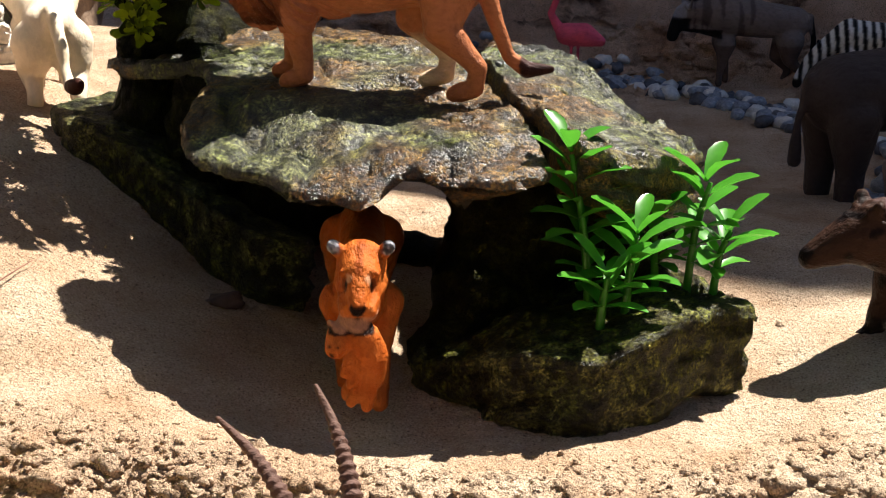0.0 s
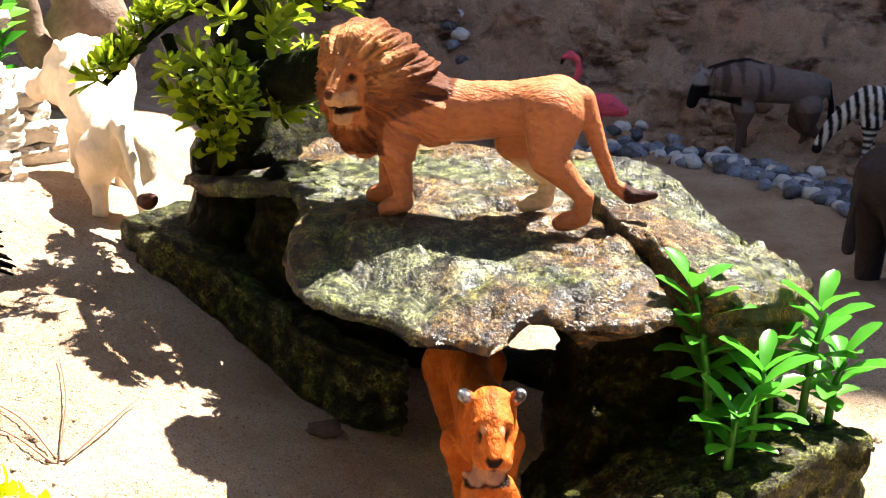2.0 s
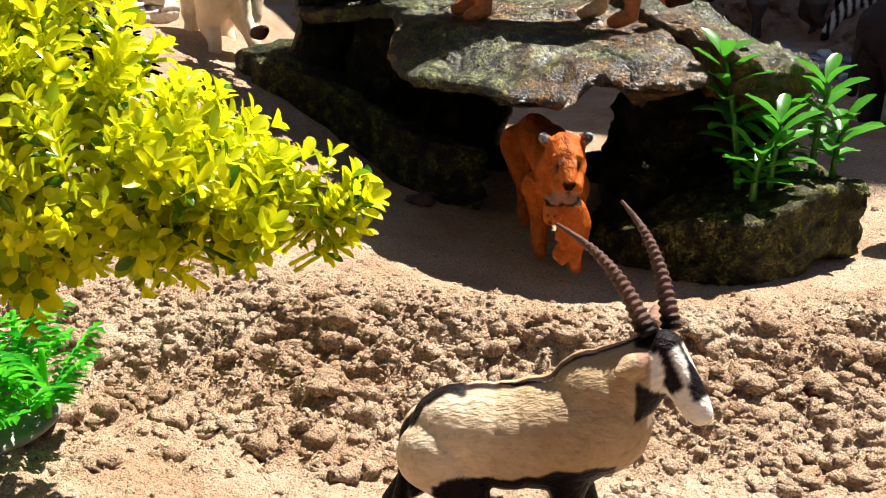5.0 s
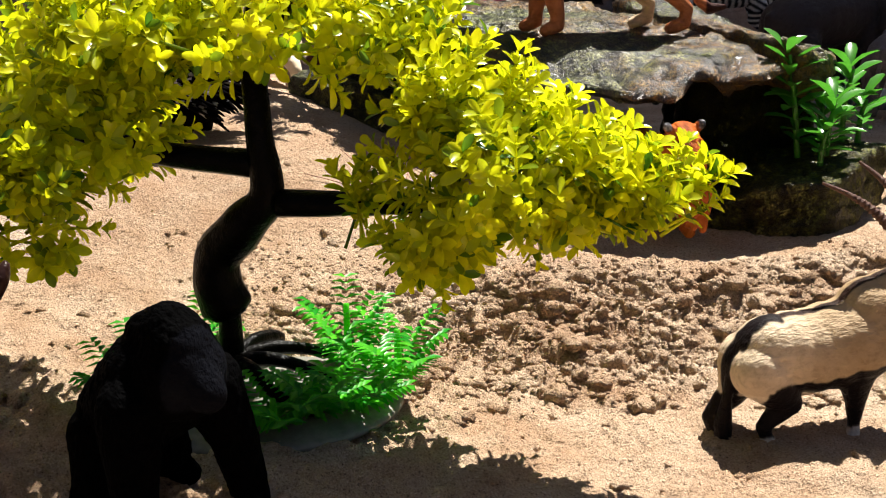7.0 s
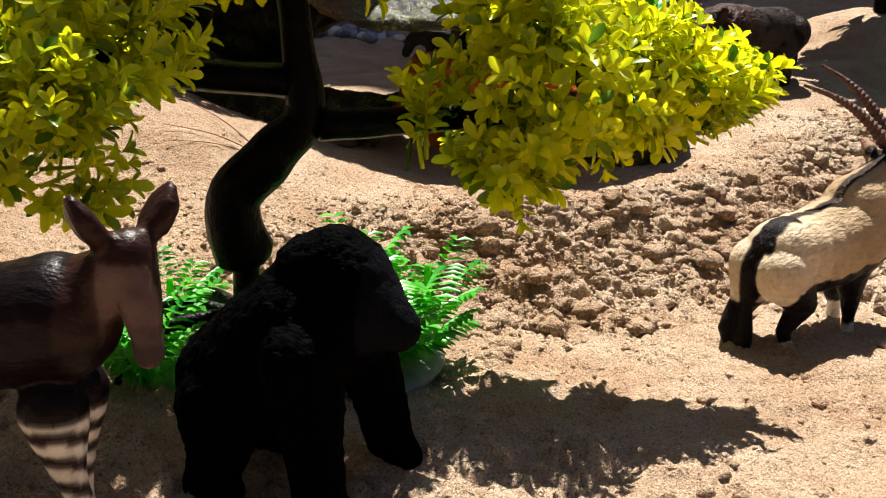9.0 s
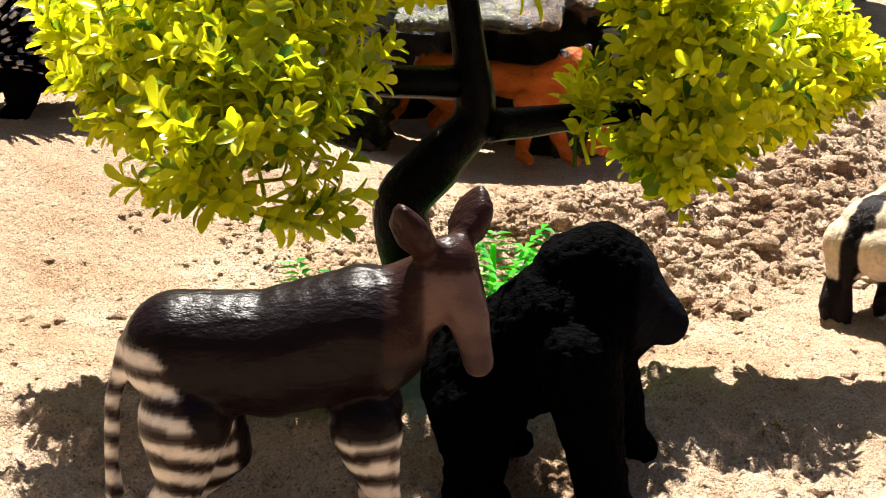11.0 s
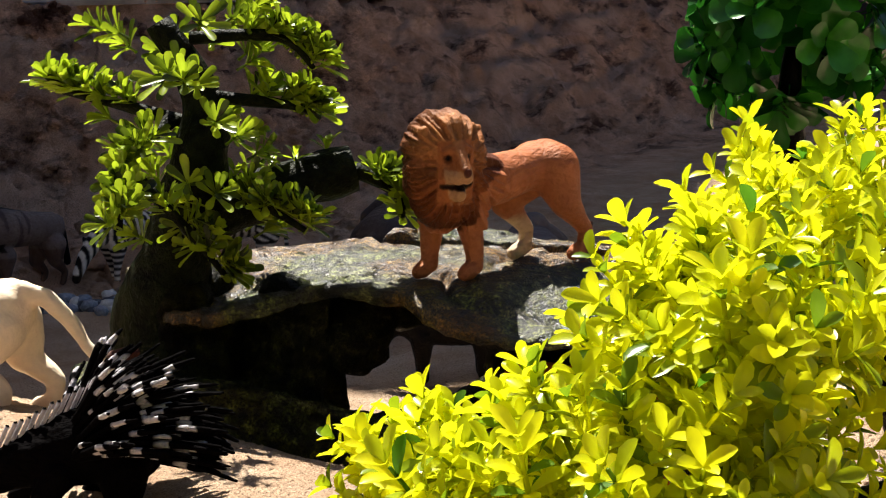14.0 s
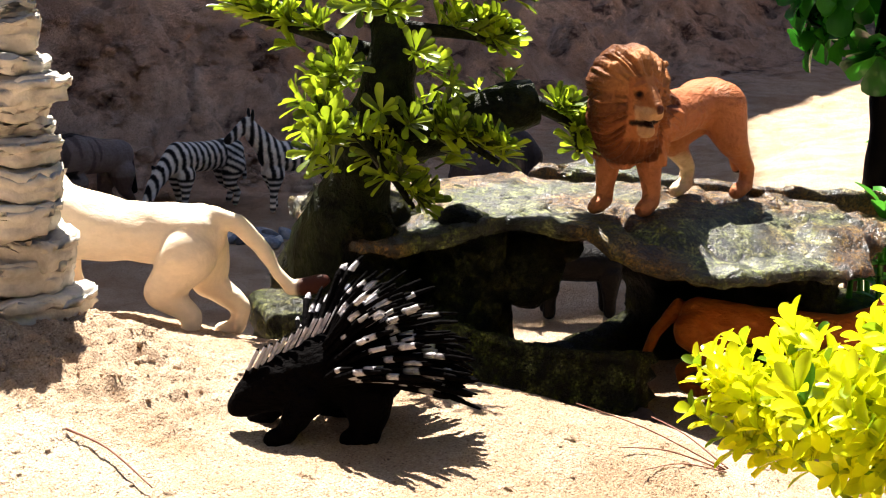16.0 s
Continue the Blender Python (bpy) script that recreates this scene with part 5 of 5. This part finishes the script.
def wildebeest():
    caps = hoofed_legs((0.03, -0.04), (-0.5, -0.44), 0.07, 0.36, 0.06, 0.026)
    caps += chain([(-0.47, 0, 0.44, 0.11), (-0.25, 0, 0.46, 0.125), (0.0, 0, 0.5, 0.15), (0.08, 0, 0.52, 0.12), (0.2, 0, 0.52, 0.085), (0.27, 0, 0.5, 0.07)])
    caps += chain([(0.29, 0, 0.5, 0.06), (0.33, 0, 0.42, 0.048), (0.355, 0, 0.34, 0.042)])
    caps += chain([(0.05, 0, 0.40, 0.07), (0.18, 0, 0.40, 0.04), (0.27, 0, 0.40, 0.03)])
    caps += both([(0.27, 0.05, 0.56, 0.022), (0.27, 0.13, 0.55, 0.018), (0.26, 0.16, 0.61, 0.01)])
    caps += chain([(-0.57, 0, 0.48, 0.03), (-0.61, 0, 0.34, 0.02), (-0.62, 0, 0.16, 0.03)])

    # for the unseen walls that keep sky light off the toys
    def paint(p):
        if p.x > 0.24 and p.z < 0.47 or p.x < -0.59:
            return (0.01, 0.009, 0.009)
        if p.x > 0.27:
            return (0.30, 0.30, 0.33)
        if (p.z > 0.58 and p.x > -0.12 and abs(p.y) < 0.05) or (p.x > 0.03 and p.z < 0.40 and p.z > 0.34):
            return (0.012, 0.01, 0.01)
        if noise.noise(Vector((p.x * 26, p.y * 5, p.z * 3))) > 0.25 and p.x > -0.2:
            return (0.09, 0.07, 0.068)
        return (0.19, 0.155, 0.145) if p.z > 0.3 else (0.12, 0.085, 0.075)

    return toy("toy_wildebeest", caps, paint, rest(2.25, 5.3, ground_height(2.25, 5.3), 183) @ Matrix.Scale(1.08, 4), "grey brown vinyl toy wildebeest with a black mane", "toy wildebeest", "toy hoofed animals", 0.011)


wildebeest()


def bulky(name, place, label, category, tone, scale=1.0, trunk=False):
    """A heavy four-legged toy: elephant, wildebeest or the like."""
    k = scale
    caps = []
    for s in (1, -1):
        for x in (0.0, -0.5):
            caps += chain([(x * k, s * 0.09 * k, 0.36 * k, 0.1 * k), (x * k, s * 0.1 * k, 0.18 * k, 0.06 * k), (x * k, s * 0.1 * k, 0.05 * k, 0.055 * k)])
    caps += chain([(-0.5 * k, 0, 0.44 * k, 0.15 * k), (-0.25 * k, 0, 0.45 * k, 0.16 * k), (0.02 * k, 0, 0.46 * k, 0.15 * k)])
    if trunk:
        caps += chain([(0.12 * k, 0, 0.56 * k, 0.13 * k), (0.25 * k, 0, 0.5 * k, 0.09 * k), (0.32 * k, 0, 0.36 * k, 0.05 * k), (0.33 * k, 0, 0.2 * k, 0.035 * k), (0.38 * k, 0, 0.1 * k, 0.03 * k)])
        caps += both([(0.08 * k, 0.12 * k, 0.56 * k, 0.05 * k), (0.0, 0.2 * k, 0.5 * k, 0.035 * k), (-0.02 * k, 0.2 * k, 0.4 * k, 0.03 * k)])
    else:
        caps += chain([(0.05 * k, 0, 0.48 * k, 0.13 * k), (0.2 * k, 0, 0.48 * k, 0.085 * k), (0.28 * k, 0, 0.4 * k, 0.06 * k), (0.32 * k, 0, 0.3 * k, 0.045 * k)])
        caps += both([(0.2 * k, 0.06 * k, 0.55 * k, 0.022 * k), (0.2 * k, 0.14 * k, 0.56 * k, 0.016 * k), (0.2 * k, 0.15 * k, 0.62 * k, 0.01 * k)])
    caps += chain([(-0.64 * k, 0, 0.5 * k, 0.025 * k), (-0.68 * k, 0, 0.34 * k, 0.018 * k), (-0.68 * k, 0, 0.2 * k, 0.03 * k)])

    def paint(p):
        return tone

    return toy(name, caps, paint, place, label, category, "toy hoofed animals", 0.014 * k, lambda p: 0.006 * noise.noise(p * 9))


bulky("toy_elephant", rest(2.98, 2.05, ground_height(2.98, 2.05), 22) @ Matrix.Scale(1.35, 4), "dark grey vinyl toy elephant standing behind the rock", "toy elephant", (0.06, 0.048, 0.048), 1.0, True)
bulky("toy_elephant", rest(2.8, 0.95, ground_height(2.8, 0.95), 40) @ Matrix.Scale(0.9, 4), "smaller grey vinyl toy elephant beside the rock", "toy elephant", (0.16, 0.14, 0.15), 1.0, True)
bulky("toy_buffalo", rest(1.12, 0.62, ground_height(1.12, 0.62), 128) @ Matrix.Scale(0.62, 4), "black vinyl toy buffalo standing behind the rock", "toy buffalo", (0.012, 0.01, 0.01), 1.0, False)


def hyena():
    caps = cat_legs((-0.05, 0.06), (-0.5, -0.58), 0.07, 0.4)
    caps += chain([(-0.52, 0, 0.38, 0.125), (-0.25, 0, 0.39, 0.135), (0.0, 0, 0.42, 0.15), (0.12, 0, 0.44, 0.12), (0.22, 0, 0.42, 0.08), (0.34, 0, 0.36, 0.045)])
    caps += both([(0.16, 0.06, 0.52, 0.03), (0.15, 0.08, 0.56, 0.022)])
    caps += chain([(-0.62, 0, 0.42, 0.03), (-0.68, 0, 0.3, 0.04), (-0.7, 0, 0.16, 0.03)])

    def paint(p):
        if p.x < -0.62 or p.z < 0.12:
            return (0.015, 0.011, 0.01)
        if p.z > 0.53 and p.x < 0.14:
            return (0.06, 0.034, 0.03)
        if noise.noise(p * 17) > 0.3:
            return (0.008, 0.005, 0.005)
        return (0.04, 0.02, 0.014) if p.x > -0.1 else (0.035, 0.026, 0.026)

    toy("toy_hyena", caps, paint, rest(2.05, -0.73, ground_height(2.05, -0.73) - 0.05, 189) @ Matrix.Scale(0.98, 4), "dark brown shaggy vinyl toy hyena standing beside the rock", "toy hyena", "", 0.012, lambda p: 0.004 * noise.noise(p * 12) + 0.012 * noise.noise(p * 34) * (p.z > 0.5 and p.x > -0.2))


hyena()


def flamingo():
    caps = chain([(0.0, 0, 0.5, 0.08), (-0.12, 0, 0.5, 0.085), (-0.24, 0, 0.46, 0.04)])
    caps += chain([(0.06, 0, 0.54, 0.04), (0.12, 0, 0.64, 0.026), (0.08, 0, 0.74, 0.024), (0.1, 0, 0.82, 0.024), (0.15, 0, 0.85, 0.032), (0.2, 0, 0.82, 0.02), (0.21, 0, 0.78, 0.012)])
    caps += chain([(-0.04, 0.03, 0.44, 0.016), (-0.04, 0.03, 0.2, 0.013), (-0.04, 0.03, 0.02, 0.013)]) + chain([(-0.08, -0.03, 0.44, 0.016), (-0.08, -0.03, 0.2, 0.013), (-0.08, -0.03, 0.02, 0.013)])

    def paint(p):
        if p.x > 0.18 and p.z < 0.82:
            return (0.02, 0.015, 0.015)
        return (0.78, 0.12, 0.20)

    toy("toy_flamingo", caps, paint, rest(1.08, 4.85, ground_height(1.08, 4.85) - 0.05, 170), "pink vinyl toy flamingo standing behind the pebbles", "toy flamingo", "", 0.011)


flamingo()


# ---- pebbles, pillar, boulders ----
def pebbles():
    rng = random.Random(21)
    tones = [plain_material("blue grey pebble", (0.10, 0.13, 0.19), (0.34, 0.38, 0.45), 30, 0.35, 0.001),
             plain_material("dark slate pebble", (0.03, 0.035, 0.05), (0.10, 0.11, 0.14), 30, 0.35, 0.001),
             plain_material("pale pebble", (0.50, 0.50, 0.50), (0.78, 0.77, 0.74), 30, 0.45, 0.001)]
    shapes = []
    for k in range(9):
        bm = bmesh.new()
        ball(bm, (0, 0, 0), 1.0, 2, (1, 0.8, 0.62), 0.25, 1.5)
        shapes.append(finish("pebble", bm, tones[k % 3]))
    line = [Vector(p) for p in ((0.0, 7.0), (0.2, 6.1), (0.5, 5.35), (1.1, 5.2), (1.6, 5.2), (2.1, 4.85), (2.42, 4.3), (2.8, 3.85), (3.1, 3.2), (2.9, 2.2), (2.5, 1.4), (2.75, 0.8))]
    for k in range(290):
        t = rng.uniform(2.5, 6.9) if k < 190 else rng.uniform(0, len(line) - 1.001)
        p = line[int(t)].lerp(line[int(t) + 1], t % 1)
        x, y = p.x + rng.gauss(0, 0.09), p.y + rng.gauss(0, 0.13)
        r = rng.uniform(0.055, 0.09)
        ob = new("pebble", shapes[rng.choice((0, 0, 1, 1, 2, 3, 4, 5, 6, 7, 8))])
        ob.matrix_world = pose(x * U, y * U, (ground_z(x, y) + rng.uniform(0.0, 0.05)) * U, rng.uniform(-25, 25), rng.uniform(-25, 25), rng.uniform(0, 360)) @ Matrix.Diagonal((r, r, r, 1))
        tagged(ob, "smooth grey river pebble lying on sand", "pebble", "river pebbles")


pebbles()


def pillar(x0, y0, z0, count, seed, label):
    rng = random.Random(seed)
    e = base("rock_pillar", x0, y0, z0, 0, label, "rock", "pale rocks")
    z = -0.05
    for k in range(count):
        h = rng.uniform(0.06, 0.13)
        r = (0.27 - 0.012 * k) * rng.uniform(0.88, 1.1)
        cx, cy = rng.uniform(-0.03, 0.03), rng.uniform(-0.03, 0.03)
        ring = []
        for j in range(9):
            a = 2 * math.pi * j / 9 + rng.uniform(-0.15, 0.15)
            q = r * rng.uniform(0.82, 1.15)
            ring.append((cx + q * math.cos(a), cy + q * math.sin(a)))
        zt = z + h
        bm = slab_bmesh(ring, lambda x, y: zt, h * 1.1, k * 2.3)
        part("rock_layer", bm, PALE, e)
        z += h * 0.93


pillar(-2.0, 0.95, 0.50, 14, 2, "pale layered resin rock pillar standing in sand")
pillar(-2.08, 1.8, 0.45, 5, 5, "low pale layered resin rock standing in sand")


def back_wall():
    turn = Euler((0, 0, math.atan(0.05))).to_matrix().to_4x4()
    for name, c, size, label in (("ledge", (0, 8.75, 1.9), (90, 0.9, 0.22), "grey concrete ledge above the sand bank"),
                                 # unseen above the ledge; its height is chosen to throw shade on the bank
                                 ("wall_north", (0, 9.9, 5.4), (90, 2.0, 14.8), "grey concrete wall behind the sand bank, raised out of view to shade it"),
                                 # south, west and east: never in view, added to cut the sky fill
                                 ("sky_block_south", (0, -17.0, 3.0), (90, 2.0, 12.0), "unseen dark wall added to block sky light"),
                                 ("sky_block_west", (-17.0, -3.0, 13.0), (2.0, 30.0, 32.0), "unseen dark wall added to block sky light"),
                                 ("sky_block_east", (30.0, -3.0, 5.0), (2.0, 30.0, 16.0), "unseen dark wall added to block sky light")):
        bm = bmesh.new()
        spin = turn if name in ("ledge", "wall_north") else Matrix.Identity(4)
        bmesh.ops.create_cube(bm, size=1.0, matrix=Matrix.Translation(c) @ spin @ Matrix.Diagonal((*size, 1)))
        bmesh.ops.bevel(bm, geom=bm.edges[:], offset=0.04, segments=2, affect="EDGES")
        thing(name, bm, DARKWALL if name in ("sky_block_south", "sky_block_west", "sky_block_east") else CONCRETE, Matrix.Identity(4), label, "wall" if name != "ledge" else "ledge", kind="structure", smooth=False)


back_wall()


def house():
    """An unseen tall block, added so that its corner throws shade over the back of the yard."""
    bm = bmesh.new()
    along, back = Vector((0.92, 0.39, 0)), Vector((-0.707, 0.707, 0))
    for k in range(8):
        bm.verts.new(along * (60 * (k & 1)) + back * (20 * (k >> 1 & 1)) + Vector((0, 0, 30 * (k >> 2))))
    bmesh.ops.convex_hull(bm, input=bm.verts[:])
    bmesh.ops.bevel(bm, geom=bm.edges[:], offset=0.2, segments=2, affect="EDGES")
    place = Matrix.Translation(Vector((13.8, 13.7, 0)) * U)
    thing("house", bm, CONCRETE, place, "unseen tall concrete block added to shade the back of the yard", "house", smooth=False)


house()


def big_leaf_tree():
    rng = random.Random(17)
    e = base("leafy_tree", 4.2, -0.15, ground_height(4.2, -0.15), 0, "small plastic tree with broad glossy green leaves", "tree")
    bm = bmesh.new()
    tube(bm, [(0, 0, -0.1), (0.02, 0, 0.4), (-0.05, 0.02, 0.8), (-0.08, 0, 1.25)], [0.13, 0.11, 0.09, 0.05], 10, 0.2, 5)
    part("trunk", bm, BARK, e)
    bm = bmesh.new()
    for k in range(85):
        d = Vector((rng.gauss(0, 1), rng.gauss(0, 1), rng.gauss(0, 1))).normalized()
        c = Vector((-0.1, 0, 1.47)) + Vector((d.x * 0.6, d.y * 0.6, d.z * 0.62)) * rng.uniform(0.5, 0.95)
        sprig(bm, rng, c, d + Vector((0, 0, 0.4)), 0.1, 6, 0.27, 0.72, 62, 0.6, rows=5, cup=0.35)
    tagged(part("crown", bm, DEEP, e, "crown of broad glossy green leaves"), kind="stuff")


big_leaf_tree()


def leafy_plant(x, y, h, n, mat, size, label, seed, lean=0.16):
    rng = random.Random(seed)
    e = base("plastic_plant", x, y, ground_height(x, y), 0, label, "plant", "plants in the sand")
    for k in range(n):
        bm = bmesh.new()
        a = k * 2.4
        tip = Vector((lean * math.cos(a), lean * math.sin(a), h * rng.uniform(0.7, 1.0)))
        tube(bm, [(0, 0, -0.04), tip * 0.5 + Vector((0, 0, 0.03)), tip], [0.016, 0.013, 0.008], 6)
        for j in range(5):
            sprig(bm, rng, tip * ((j + 1) / 5.5), tip.normalized() + Vector((rng.uniform(-.5, .5), rng.uniform(-.5, .5), 0.3)), 0.03, 3, size, 0.5, 60, 0.55)
        part("stem", bm, mat, e)


leafy_plant(3.25, -1.75, 1.0, 16, GREEN, 0.17, "bushy bright green plastic plant standing in sand", 6, 0.38)
leafy_plant(4.5, -0.35, 0.36, 12, DEEP, 0.12, "low dark green plastic plant at the foot of the tree", 9, 0.34)
leafy_plant(5.0, -0.9, 0.6, 6, GREEN, 0.2, "bright green plastic plant beside the sand mound", 12)
leafy_plant(-2.6, 3.0, 0.8, 4, GREEN, 0.22, "green plastic plant beside the driftwood stump", 14)


def loose_stone(x, y, r):
    bm = bmesh.new()
    ball(bm, (0, 0, 0), r, 3, (1.3, 0.9, 0.6), 0.4, 1.6)
    thing("stone", bm, plain_material("dull brown stone", (0.05, 0.025, 0.02), (0.14, 0.08, 0.06), 90, 0.7, 0.002), rest(x, y, ground_z(x, y) + 0.3 * r, 30), "small dull brown stone half sunk in sand", "stone")


loose_stone(-0.28, -0.58, 0.055)


def stump():
    bm = bmesh.new()
    tube(bm, [(0, 0, -0.1), (0.03, 0.0, 0.35), (0.0, 0.02, 0.75)], [0.3, 0.24, 0.2], 16, 0.45, 5)
    tube(bm, [(-0.2, 0, 0.0), (-0.36, 0.05, 0.45), (-0.42, 0.0, 0.85)], [0.12, 0.1, 0.06], 10, 0.3, 7)
    thing("driftwood_stump", bm, plain_material("brown driftwood", (0.12, 0.07, 0.045), (0.36, 0.25, 0.17), 45, 0.75, 0.004), rest(-2.05, 3.3, ground_height(-2.05, 3.3)), "weathered brown driftwood stump standing in sand", "driftwood")


stump()


def twig(a, b, r, label="thin dry reddish twig lying on sand"):
    a, b = [Vector((p[0], p[1], ground_z(p[0], p[1]) + r + h)) for p, h in ((a, 0.005), (b, 0.02))]
    bm = bmesh.new()
    tube(bm, [a, a.lerp(b, 0.5) + Vector((0.02, 0.02, 0.015)), b], [r, r * 0.8, r * 0.5], 6, 0.2, 20)
    thing("twig", bm, TWIG, Matrix.Identity(4), label, "twig", "dry twigs")


twig((-1.02, -1.22), (-0.87, -0.88), 0.0035)
twig((-1.04, -1.22), (-1.16, -0.74), 0.003)
twig((-1.05, -1.21), (-1.37, -1.0), 0.003)
twig((-1.06, -1.23), (-1.42, -1.1), 0.0025)
twig((-2.57, 0.1), (-2.62, -0.27), 0.004)
